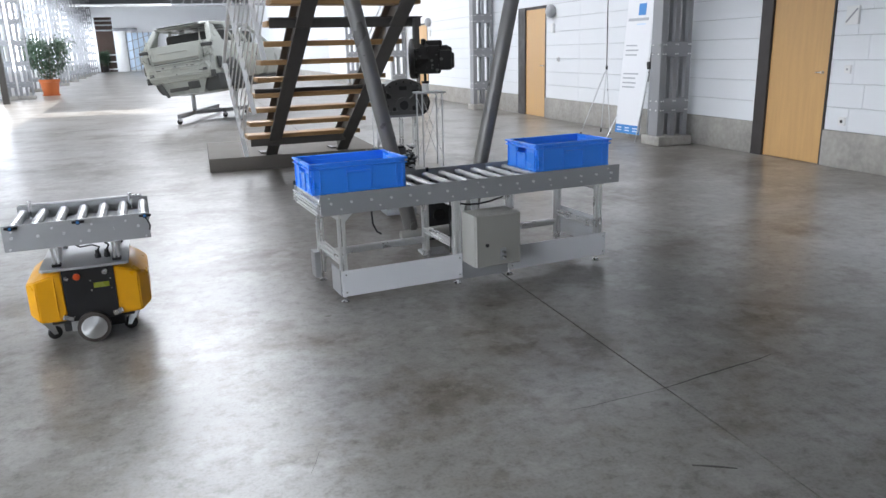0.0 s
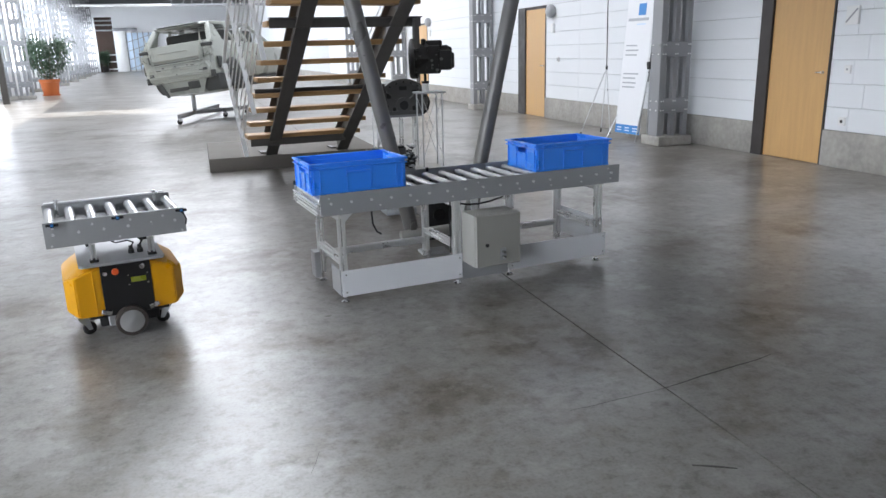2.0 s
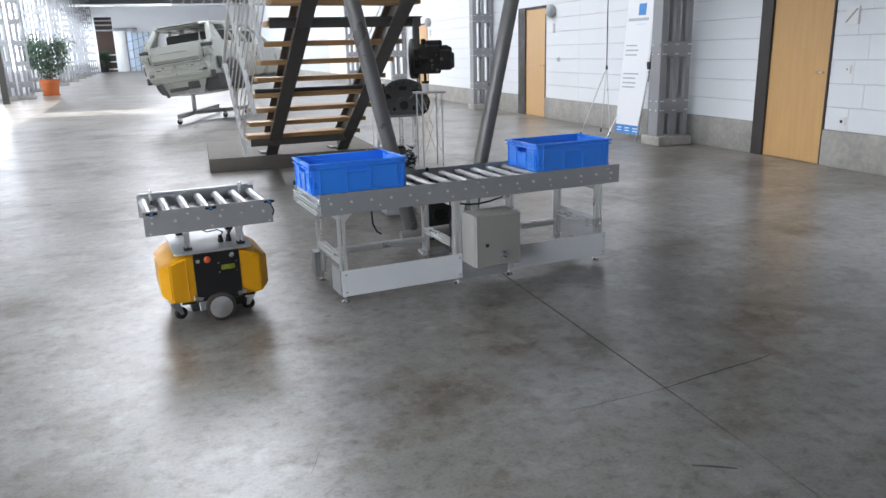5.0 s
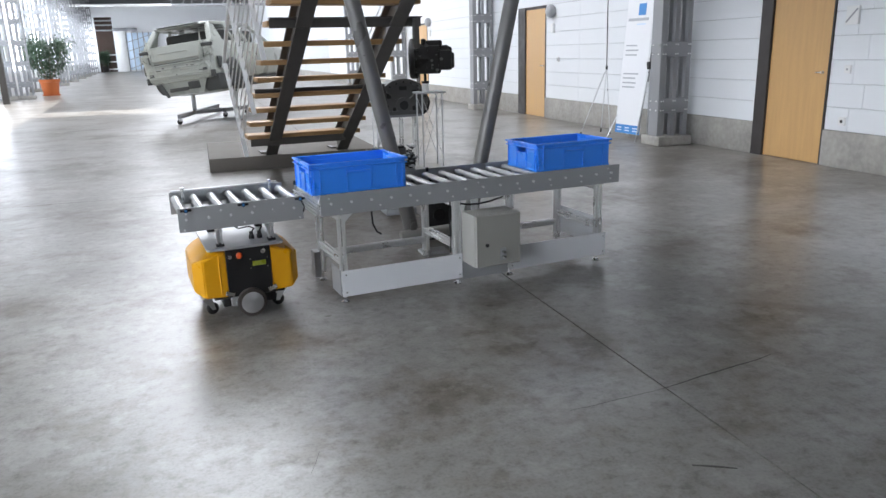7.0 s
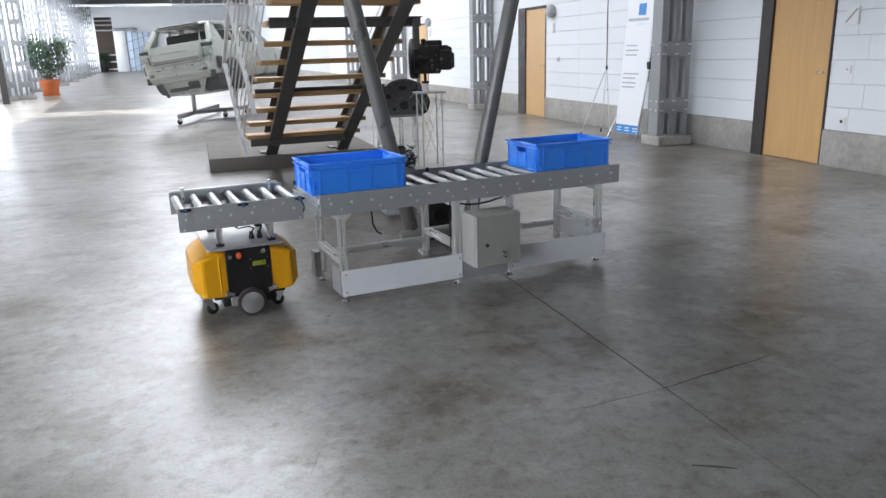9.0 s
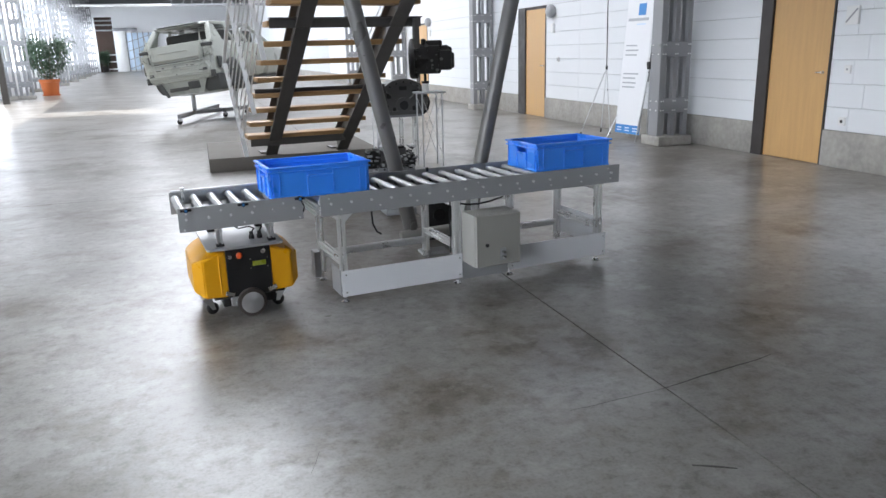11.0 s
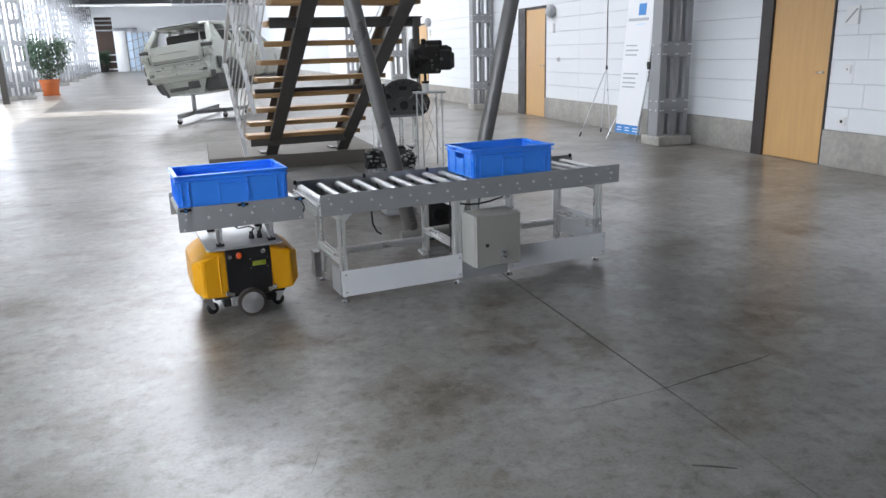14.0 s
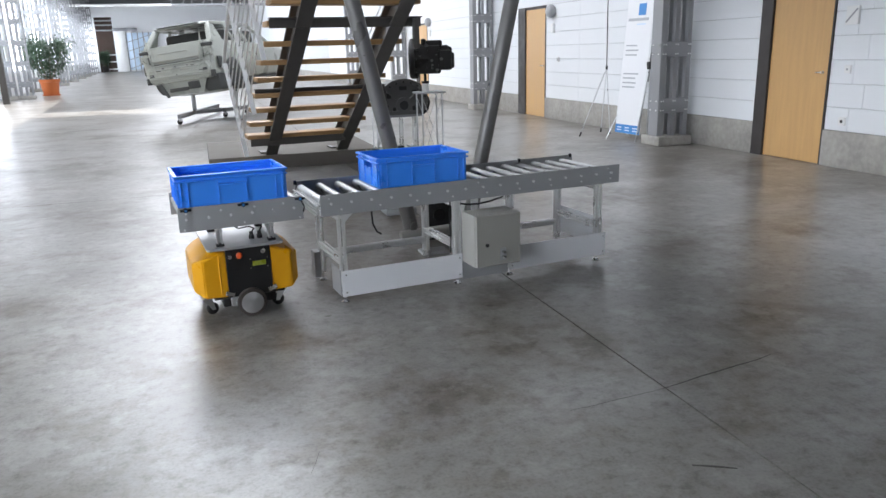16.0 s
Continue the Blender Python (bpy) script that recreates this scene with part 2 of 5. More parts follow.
floor = structure("floor", box(bb(), -16, 7.3, -7, 99, -0.2, -0.03), CRACK, "grey polished concrete hall floor with saw-cut joints", "floor")
for x0, x1, y0, y1 in ((-15.9, 1.776, -6.9, 8.296), (-15.9, 1.776, 8.304, 98.9), (1.784, 7.2, -6.9, 98.9)):
    part("slab", box(bb(), x0, x1, y0, y1, -0.05, 0), CONCRETE_FLOOR, floor)


def ribbon(pts, w):
    bm = bb()
    vs = []
    for i, q in enumerate(pts):
        a, b = Vector(pts[max(0, i - 1)]), Vector(pts[min(len(pts) - 1, i + 1)])
        d = (b - a).normalized()
        k = w * (0.3 + 0.7 * math.sin(math.pi * (i + 0.3) / (len(pts) - 0.4)))
        n = Vector((-d.y, d.x)) * k / 2
        vs.append((bm.verts.new((q[0] + n.x, q[1] + n.y, 0.0015)), bm.verts.new((q[0] - n.x, q[1] - n.y, 0.0015))))
    for (a, b), (c, d) in zip(vs, vs[1:]):
        bm.faces.new((a, b, d, c))
    return bm


rng = random.Random(4)
crack = [(1.30 + 0.115 * i, 2.40 + 0.004 * i + 0.0011 * i * i + rng.uniform(-0.008, 0.008)) for i in range(11)]
tagged(part("crack", ribbon(crack[:5], 0.004), CRACK, floor), "fine dark hairline crack")
tagged(part("crack", ribbon(crack[4:], 0.010), CRACK, floor), "fine dark hairline crack")
part("scratch", ribbon([(1.51, 1.884), (1.575, 1.85), (1.642, 1.811)], 0.014), CRACK, floor)
for q in (((0.234, 2.31), (0.262, 2.38), (0.286, 2.45)),):
    part("scratch", ribbon(list(q), 0.0022), CRACK, floor)

# east wall: mortar core, plinth and painted block courses
core = bb()
spans, y = [], -7.0
for a, b, c in DOORS:
    spans.append((y, a - 0.03))
    y = c
spans.append((y, 99))
for a, b in spans:
    box(core, WX + 0.014, 7.28, a, b, 0, DOOR_H)
box(core, WX + 0.014, 7.28, -7, 99, DOOR_H, ROOF)
wall_east = structure("wall_east", core, MORTAR, "white painted block wall on a bare concrete plinth", "wall")
for a, b in spans:
    part("plinth", box(bb(), WX - 0.022, WX + 0.02, a, b, 0, 0.418, 0.006), CONCRETE, wall_east, "bare concrete plinth")
    z = 0.422
    while z < DOOR_H - 0.02:
        z1 = min(z + 0.258, DOOR_H - 0.004)
        yy, bond = a, 2.4
        if b < 7:
            yy, bond = a - (0.21 if round((z - 0.422) / 0.265) % 2 else 0.043), 0.5
        while yy < min(b, 40) - 0.01:
            y1 = min(yy + bond, b)
            part("block_course", box(bb(), WX, WX + 0.022, yy + 0.001, y1 - 0.001, z, z1, 0.004), BLOCK, wall_east)
            yy = y1
        z += 0.265
rest = bb()
z = DOOR_H + 0.002
while z < ROOF - 0.1:
    box(rest, WX, WX + 0.022, -7, 99, z, z + 0.258)
    z += 0.265
part("upper_courses", rest, BLOCK, wall_east)

# doors
for i, (a, b, c) in enumerate(DOORS):
    d = thing("door_%d" % (i + 1), pose(WX, a, 0), "closed beech veneer door in a dark steel frame", "door", kind="structure")
    w = b - a
    part("leaf", box(bb(), 0.0, 0.042, 0.002, w - 0.002, 0.006, DOOR_H - 0.06, 0.003), DOOR_WOOD, d)
    part("side_panel", box(bb(), -0.03, 0.2, w, c - a - 0.003, 0, DOOR_H - 0.004, 0.004), FRAME_DARK, d, "dark brown frame panel")
    part("frame", box(bb(), -0.012, 0.2, -0.027, 0, 0, DOOR_H - 0.004, 0.003), FRAME_DARK, d)
    part("frame", box(bb(), -0.012, 0.2, 0.001, w - 0.001, DOOR_H - 0.058, DOOR_H - 0.004, 0.003), FRAME_DARK, d)
    part("backing", box(bb(), 0.1, 0.2, 0.002, w - 0.002, 0, DOOR_H - 0.06), FRAME_DARK, d)
    h = bb()
    rod(h, (-0.045, 0.07, 1.07), (0.0, 0.07, 1.07), 0.010, seg=10)
    rod(h, (-0.045, 0.06, 1.07), (-0.045, 0.14, 1.07), 0.008, seg=10)
    rod(h, (-0.008, 0.07, 1.07), (0.0, 0.07, 1.07), 0.018, seg=16)
    part("door_handle", h, STEEL, d, "brushed steel lever handle")

# glazed west side: it runs off the hall's axis by four degrees
WEST = pose(-6.6, 33, 0, 0, 0, 4.0)
ww = bb()
BAYS = [-38.0 + 8.2 * k for k in range(13)]
for y0, y1, z0, z1 in ((-41, -40.0, 0, ROOF), (-40.0, -29.2, 0, 0.9), (-40.0, -29.2, 3.7, ROOF), (-29.2, -16.0, 0, ROOF), (-16, -11.2, 1.75, ROOF), (-11.2, -9.2, 3.9, ROOF), (-9.2, -2.0, 1.75, ROOF), (-2.0, 70, 0, 1.0), (-2.0, 70, 5.2, ROOF)):
    box(ww, -1.0, -0.72, y0, y1, z0, z1)
for y in BAYS:
    if y > -2:
        box(ww, -1.0, -0.72, y - 0.35, y + 0.35, 1.0, 5.2)
wall_west = structure("wall_west", ww, WHITE_WALL, "white plastered wall with tall window bays", "wall")
wall_west.matrix_basis = WEST
n = 0
for y in BAYS:
    if -2 < y < 60:
        n += 1
        win = thing("window_%d" % n, WEST @ pose(-0.86, y + 0.35, 1.0), "tall bright hall window with pale mullions", "window", kind="structure")
        for k in range(6):
            part("mullion", box(bb(), -0.03, 0.03, 1.5 * k - 0.03, 1.5 * k + 0.03, 0.0, 4.2, 0.004), COLUMN, win)
        for z in (0.03, 1.4, 2.8, 4.17):
            part("transom", box(bb(), -0.025, 0.025, 0, 7.5, z - 0.03, z + 0.03, 0.004), COLUMN, win)
# unseen window, added to bring light onto the conveyor and cart fronts
win = thing("window_near", WEST @ pose(-0.86, -40.0, 0.9), "broad hall window with pale mullions", "window", kind="structure")
for k in range(7):
    part("mullion", box(bb(), -0.03, 0.03, 1.8 * k - 0.03, 1.8 * k + 0.03, 0, 2.8), COLUMN, win)
for z in (0.03, 1.4, 2.77):
    part("transom", box(bb(), -0.025, 0.025, 0.03, 10.77, z - 0.03, z + 0.03), COLUMN, win)
# the second glowing panel shines in through the added near window
for y0, y1 in ((-1.6, 70), (-41, -28)):
    tagged(new("backdrop", mesh_of("backdrop", box(bb(), -2.3, -2.2, y0, y1, 0.4, 6.5), GLOW_SKY)), "bright hazy daylight outside the windows", "backdrop", kind="structure").matrix_basis = WEST
post = thing("door_post", WEST @ pose(-0.12, -3.3, 0), "dark blue steel post of the side entrance", "door post")
part("post", box(bb(), -0.1, 0.1, -0.12, 0.12, 0, 3.4, 0.01), DARK_STEEL, post)

# far wall with an opening into a darker room
fw = bb()
for x0, x1, z0, z1 in ((-16, -10.65, 0, ROOF), (-10.65, -8.75, 6.2, ROOF), (-8.75, 7, 0, ROOF)):
    box(fw, x0, x1, 96, 96.4, z0, z1)
wall_north = structure("wall_north", fw, WHITE_WALL, "distant white end wall of the hall", "wall")
structure("wall_back_room", box(bb(), -14, -8, 98.5, 98.8, 0, ROOF), DARK_ROOM, "dark brown partition in the room beyond", "wall")
rack = thing("storage_rack", pose(-10.4, 97.3, 0), "low pale storage rack in the dark room beyond", "rack")
for z in (0.25, 1.1, 1.9):
    part("shelf", box(bb(), 0.5, 1.6, 0, 0.6, z, z + 0.14, 0.01), WHITE_PLASTIC, rack)
for x in (0.5, 1.5):
    part("upright", box(bb(), x, x + 0.1, 0.0, 0.1, 0, 2.0, 0.01), COLUMN, rack)
hood = thing("ceiling_duct", pose(-10.6, 97.4, 0), "pale grey duct hung across the dark room", "duct")
for z in (4.7, 5.3, 5.8):
    part("duct_run", box(bb(), -0.4, 1.9, 0, 0.4, z, z + 0.16, 0.01), GREY_PLASTIC, hood)
# unseen wall; its dark grey holds down bounced light on the near floor
structure("wall_south", box(bb(), -8, 7.3, -7.2, -6.9, 0, ROOF), GREY_WALL, "unseen grey end wall, dark to cut bounced light", "wall")
structure("ceiling_beam", box(bb(), -16, 7, 95.5, 95.98, 7.55, ROOF), CEIL, "dark edge beam over the end wall", "beam")
gate = thing("sliding_gate", pose(-8.5, 95.9, 0), "white panel gate standing before the end wall", "gate")
part("panel", box(bb(), 0, 1.05, -0.12, 0, 0, 4.6, 0.02), WHITE_PLASTIC, gate)
part("head_rail", box(bb(), -0.2, 2.4, -0.2, 0.02, 4.62, 4.95, 0.02), COLUMN, gate)
grid = thing("mesh_screen", pose(-7.4, 95.8, 0), "grey wire mesh screen by the end wall", "screen")
part("panel", box(bb(), 0, 3.2, 0.0, 0.05, 0.2, 4.4, 0.01), PRINT_LIGHT, grid)
for k in range(6):
    part("bar", box(bb(), 0.62 * k, 0.62 * k + 0.08, -0.05, 0.0, 0, 4.5), COLUMN, grid)
for k in range(4):
    part("bar", beam(bb(), (0, -0.07, 0.3 + k), (3.2, -0.07, 1.3 + k), 0.06, 0.06), COLUMN, grid)

# roof with a long panelled strip, and an unseen gallery deck shading the east aisle
rf = bb()
for x0, x1, y0, y1 in ((-8.6, -4.8, -7, 24.5), (-8.6, -5.0, 24.5, 45), (-16, -5.0, 45, 99), (2.0, 7.3, 18.7, 24.5), (2.6, 7.3, 4.2, 18.7), (2.0, 7.3, -7, 4.2), (3.2, 7.3, 24.5, 99), (-4.8, 2.0, -7, 4.2), (-4.8, -1.7, 4.2, 18.7), (2.5, 2.6, 4.2, 18.7), (-5.0, 3.2, 75.2, 99), (-5.0, -3.4, 24.5, 75.2)):
    box(rf, x0, x1, y0, y1, ROOF, ROOF + 0.2)
structure("ceiling", rf, CEIL, "dark profiled sheet roof with a glazed strip", "ceiling")
# opaque panels, out of view, that stop the sun at the roof strip
rg2 = bb()
box(rg2, -1.7, 2.5, 4.2, 18.7, ROOF + 0.02, ROOF + 0.06)
box(rg2, -4.8, 2.0, 18.7, 24.5, ROOF + 0.02, ROOF + 0.06)
box(rg2, -3.4, 3.2, 24.5, 75.2, ROOF + 0.02, ROOF + 0.06)
structure("roof_sun_block", rg2, WHITE_PLASTIC, "unseen opaque panels keeping the sun out of the roof strip", "roof light")
# unseen deck; its extent is set to keep light off the right-hand floor
gd2 = bb()
box(gd2, 5.2, 6.945, 4.7, 9.0, 3.3, 3.5)
box(gd2, 0.9, 6.945, -6.9, 4.7, 3.3, 3.5)
structure("gallery_shade_deck", gd2, DECK, "unseen gallery deck, sized to shade the right-hand floor", "ceiling")
roof_pipe = structure("roof_pipe", rod(bb(), (-14, 70, 5.85), (4, 70, 5.85), 0.11), WHITE_PLASTIC, "white pipe crossing under the roof", "pipe")


def lattice_column(m):
    col = thing("lattice_column", m, "grey riveted steel lattice column on a concrete footing", "column", "lattice columns of the hall")
    part("footing", box(bb(), -0.235, 0.335, -0.10, 0.36, 0, 0.14, 0.02), CONCRETE, col, "bare concrete footing")
    H = ROOF - 0.16
    for x, w in ((-0.19, 0.085), (0.02, 0.07), (0.235, 0.065)):
        for y in (0.0, 0.16):
            u = bb()
            box(u, x, x + w, y, y + 0.012, 0.14, H)
            box(u, x, x + 0.012, y + 0.012, y + 0.075, 0.14, H)
            box(u, x + w - 0.012, x + w, y + 0.012, y + 0.075, 0.14, H)
            part("upright", u, COLUMN, col)
    part("side_web", box(bb(), -0.202, -0.190, 0.0, 0.235, 0.14, H, 0.002), COLUMN, col)
    for k in range(10):
        z = 0.47 + 0.79 * k
        for y in (-0.012, 0.236):
            u = bb()
            box(u, -0.185, 0.30, y, y + 0.012, z, z + 0.21, 0.003)
            if y < 0:
                hb = bb()
                for bx in (-0.165, -0.13, 0.035, 0.07, 0.25, 0.28):
                    for bz in (0.04, 0.17):
                        rod(hb, (bx, y - 0.010, z + bz), (bx, y, z + bz), 0.010, seg=6)
                tagged(part("rivet_row", hb, BOLT, col), kind="stuff")
            part("batten_plate", u, COLUMN, col)
        rv = bb()
        for by in (0.05, 0.19):
            for bz in (0.04, 0.17):
                rod(rv, (-0.212, by, z + bz), (-0.202, by, z + bz), 0.011, seg=6)
        tagged(part("rivet_row", rv, BOLT, col), kind="stuff")
    return col


first = lattice_column(pose(6.49, 9.15, 0))
for y in (17.0, 24.9, 32.8):
    copy_thing(first, pose(6.6, y, 0))
for k in range(8):
    for x in (0.1, -0.5):
        copy_thing(first, WEST @ pose(x, 8.2 * k, 0))

# ---- the stair ----
STAIR = Matrix.Translation((0.93, 9.98, 0)) @ pose(0, 0, 0, 0, 0, 4.51) @ Matrix.Translation((-0.93, -9.98, 0))
stair = thing("staircase", STAIR, "open steel staircase with oak treads and a tubular rail", "staircase")
GO, RI = 0.292, 0.18
X0, X1 = 0.4625, 1.896
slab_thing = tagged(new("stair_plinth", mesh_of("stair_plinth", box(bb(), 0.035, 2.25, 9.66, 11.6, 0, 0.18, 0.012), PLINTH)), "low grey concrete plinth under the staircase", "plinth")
for k in range(1, 18):
    y, z = 9.628 - GO * k, 0.3056 + RI * k
    part("tread", box(bb(), X0, X1, y - 0.02, y + 0.27, z - 0.052, z, 0.006), TREAD_WOOD, stair)
    if k > 1:
        for x in (0.80, 1.745):
            part("tread_bracket", box(bb(), x - 0.03, x + 0.03, y + 0.13, y + 0.24, z - 0.10, z - 0.044, 0.003), DARK_STEEL, stair)
for x in (0.80, 1.745):
    s = bb()
    a, b = Vector((x, 9.92, 0.20)), Vector((x, 4.75, 0.20 + 5.17 * 0.6165))
    up = Vector((0, 0.6165, 1)).normalized()
    beam(s, a, b, 0.016, 0.24)
    for off in (-0.12, 0.12):
        beam(s, a + up * off, b + up * off, 0.15, 0.018)
    part("stringer", s, DARK_STEEL, stair)
    part("base_plate", box(bb(), x - 0.11, x + 0.11, 9.86, 10.12, 0.18, 0.2, 0.003), DARK_STEEL, stair)
for y, z in ((8.52, 1.02), (7.27, 1.72), (6.0, 2.5)):
    s = bb()
    box(s, 0.48, 2.0, y, y + 0.014, z - 0.045, z + 0.04)
    box(s, 0.48, 2.0, y - 0.05, y + 0.05, z + 0.04, z + 0.052)
    part("cross_beam", s, DARK_STEEL, stair)
part("frame_post", box(bb(), 1.90, 1.955, 7.20, 7.26, 1.46, 1.75, 0.004), DARK_STEEL, stair, "dark end post under the cross beam")
part("kick_plate", box(bb(), 0.50, 1.70, 9.36, 9.375, 0.34, 0.43, 0.003), DARK_STEEL, stair, "dark plate under the lowest tread")
# rail on the west side: posts, rods that follow the pitch, flat handrail
sl = RI / GO


def zst(y):
    return 0.3056 + (9.628 - y) * sl


for k in range(6):
    y = 9.50 - 0.96 * k
    part("rail_post", beam(bb(), (0.455, y, zst(y) - 0.18), (0.30, y, zst(y) + 0.97), 0.05, 0.014, 0.002, (0, 1, 0)), RAIL, stair)
for k in range(7):
    o = 0.06 + 0.125 * k
    part("rail_rod", rod(bb(), (0.44 - 0.14 * o, 9.52, zst(9.52) + o), (0.44 - 0.14 * o, 4.8, zst(4.8) + o), 0.008, seg=8), GALV, stair)
part("handrail", rod(bb(), (0.295, 9.62, zst(9.62) + 1.0), (0.295, 4.8, zst(4.8) + 1.0), 0.022), GALV, stair)
for k in range(5):
    y = 8.7 - 0.9 * k
    part("rail_post", beam(bb(), (1.96, y, zst(y) - 0.1), (1.96, y, zst(y) + 0.98), 0.05, 0.014, 0.002), RAIL, stair)
for k in range(3):
    o = 0.3 + 0.3 * k
    part("rail_rod", rod(bb(), (1.96, 9.0, zst(9.0) + o), (1.96, 4.8, zst(4.8) + o), 0.008, seg=8), RAIL, stair)

# the inclined struts behind the conveyor
strut = thing("tube_support", pose(0, 0, 0), "dark grey steel tube struts spread from a floor pipe", "support")
part("strut", rod(bb(), (1.41, 5.12, 0.15), (0.72, 5.12, 3.3), 0.055, seg=24), TUBE, strut)
part("strut", rod(bb(), (1.872, 5.12, 0.15), (2.57, 5.12, 3.3), 0.055, seg=24), TUBE, strut)
part("floor_pipe", rod(bb(), (1.311, 5.06, 0.109), (1.733, 5.06, 0.127), 0.042, seg=28), BOX_GREY, strut, "pale grey floor pipe")
lug = bb()
box(lug, 1.385, 1.43, 5.045, 5.058, 0.15, 0.235, 0.003)
rod(lug, (1.405, 5.03, 0.2), (1.405, 5.06, 0.2), 0.014, seg=8)
part("lug", lug, TUBE, strut)
part("foot_plate", box(bb(), 1.42, 1.62, 4.86, 5.0, 0, 0.02, 0.003), GALV, strut)

# ---- the roller conveyor ----
CL, CW, CT, CH = 2.077, 0.565, 0.663, 0.123
conv = thing("roller_conveyor", CONV, "aluminium roller conveyor on profile legs with kick panels", "conveyor")


def profile(a, b, s=0.04):
    """Slotted aluminium profile."""
    bm = bb()
    beam(bm, a, b, s * 0.40, s * 0.40)
    va, vb = Vector(a), Vector(b)
    d = (vb - va).normalized()
    up = Vector((0, 0, 1)) if abs(d.z) < 0.9 else Vector((0, 1, 0))
    side = d.cross(up).normalized()
    top = side.cross(d)
    for i in (-1, 1):
        for j in (-1, 1):
            o = side * i * s * 0.36 + top * j * s * 0.36
            beam(bm, va + o, vb + o, s * 0.28, s * 0.28, 0.0, up)
    return bm


def bolts(bm, pts, r=0.006, y=0.0, d=-0.01):
    for u, z in pts:
        rod(bm, (u, y + d, z), (u, y, z), r, r * 0.8, seg=8)
    return bm


part("side_plate", box(bb(), 0, CL, 0, 0.008, CT - CH, CT, 0.0015), PLATE, conv)
part("side_plate", box(bb(), -0.01, CL, CW - 0.008, CW, CT - CH, CT, 0.0015), PLATE, conv)
for k in range(17):
    u = 0.06 + 0.1215 * k
    part("axle_bolt", bolts(bb(), [(u, CT - 0.052)], 0.0085, 0.0, -0.014), ALU, conv)
for k in range(9):
    part("fixing_bolt", bolts(bb(), [(0.12 + 0.235 * k, CT - 0.09)], 0.006), ALU, conv)
for u in (0.05, 1.0, 1.98):
    part("fixing_bolt", bolts(bb(), [(u, CT - 0.022)], 0.005), BOLT, conv)
roll = bb()
spin(roll, [(0.006, 0.008), (0.006, 0.022), (0.022, 0.022), (0.025, 0.026), (0.025, CW - 0.034), (0.022, CW - 0.03), (0.006, CW - 0.03), (0.006, CW - 0.009)], 20, pose(0, 0, 0, -90, 0, 0))
roller = part("roller", roll, ROLLER, conv, "zinc-plated carrying roller", pose(0.02, 0, 0.622))
ROLLERS = [roller]
for k in range(1, 18):
    if k * 0.1215 + 0.02 < CL - 0.01:
        ROLLERS.append(again(roller, pose(0.02 + 0.1215 * k, 0, 0.622)))
part("end_profile", profile((-0.012, 0.01, 0.60), (-0.012, CW - 0.01, 0.60), 0.03), ALU, conv)
part("end_profile", profile((-0.01, 0.01, 0.56), (-0.01, CW - 0.01, 0.56), 0.03), ALU, conv)
for u, v in ((-0.012, CW - 0.02), (0.45, CW - 0.004), (0.9, CW - 0.004), (1.62, CW - 0.004), (CL - 0.02, CW - 0.004)):
    part("sensor_block", box(bb(), u - 0.009, u + 0.009, v - 0.012, v + 0.008, CT - 0.02, CT + 0.008, 0.003), BLACK, conv)
# dark sheets added below the rollers so that the gaps look shaded
part("dark_backing", box(bb(), 0.02, 1.02, 0.02, CW - 0.02, 0.558, 0.562), CAST_IRON, conv, "dark sheet added to shade the roller gaps")
part("dark_backing", box(bb(), 1.025, CL - 0.02, 0.02, CW - 0.02, 0.558, 0.562), CAST_IRON, conv)
LEGS = (0.122, 0.862, 1.243, 1.93)
for u in LEGS:
    for v in (0.035, 0.53):
        leg = part("leg", profile((u, v, 0.055), (u, v, CT - CH + 0.02)), ALU, conv)
        ft = bb()
        rod(ft, (u, v, 0.012), (u, v, 0.06), 0.008, seg=10)
        spin(ft, [(0.022, 0.0), (0.024, 0.006), (0.012, 0.016)], 16, pose(u, v, 0))
        part("levelling_foot", ft, STEEL, leg)
    part("cross_bar", profile((u, 0.06, 0.25), (u, 0.51, 0.25)), ALU, conv)
    part("cross_bar", profile((u, 0.06, CT - CH - 0.02), (u, 0.51, CT - CH - 0.02)), ALU, conv)
for a, b in ((0, 1), (2, 3)):
    part("long_bar", profile((LEGS[a] + 0.02, 0.53, 0.18), (LEGS[b] - 0.02, 0.53, 0.18)), ALU, conv)
for u in (0.122,):
    g = bb()
    for v in (0.015,):
        hull(g, [(u + s * a, v + w, z) for w in (0, 0.03) for s, a, z in ((1, 0.02, 0.54), (1, 0.07, 0.54), (1, 0.02, 0.49))])
    part("gusset", g, ALU, conv)
for u0, u1 in ((0.10, 0.886), (1.22, 1.982)):
    kp = part("kick_panel", box(bb(), u0, u1, 0.004, 0.012, 0.042, 0.2, 0.0012), KICK, conv, "pale aluminium kick panel")
    for q in ((u0 + 0.025, 0.068), (u0 + 0.025, 0.175), (u1 - 0.02, 0.068), (u1 - 0.02, 0.175)):
        part("screw", bolts(bb(), [q], 0.005, 0.004, -0.003), STEEL, kp)
part("kick_panel", box(bb(), 0.89, 1.216, 0.01, 0.018, 0.03, 0.19, 0.0012), PLATE, conv)
part("end_panel", box(bb(), 0.094, 0.102, 0.03, 0.2, 0.042, 0.2, 0.0012), PLATE, conv)
part("end_panel", box(bb(), 0.06, 0.1, 0.47, 0.56, 0.04, 0.21, 0.003), PLATE, conv)
part("end_panel", box(bb(), 1.955, 1.962, 0.02, 0.55, 0.1, 0.30, 0.0012), KICK, conv)

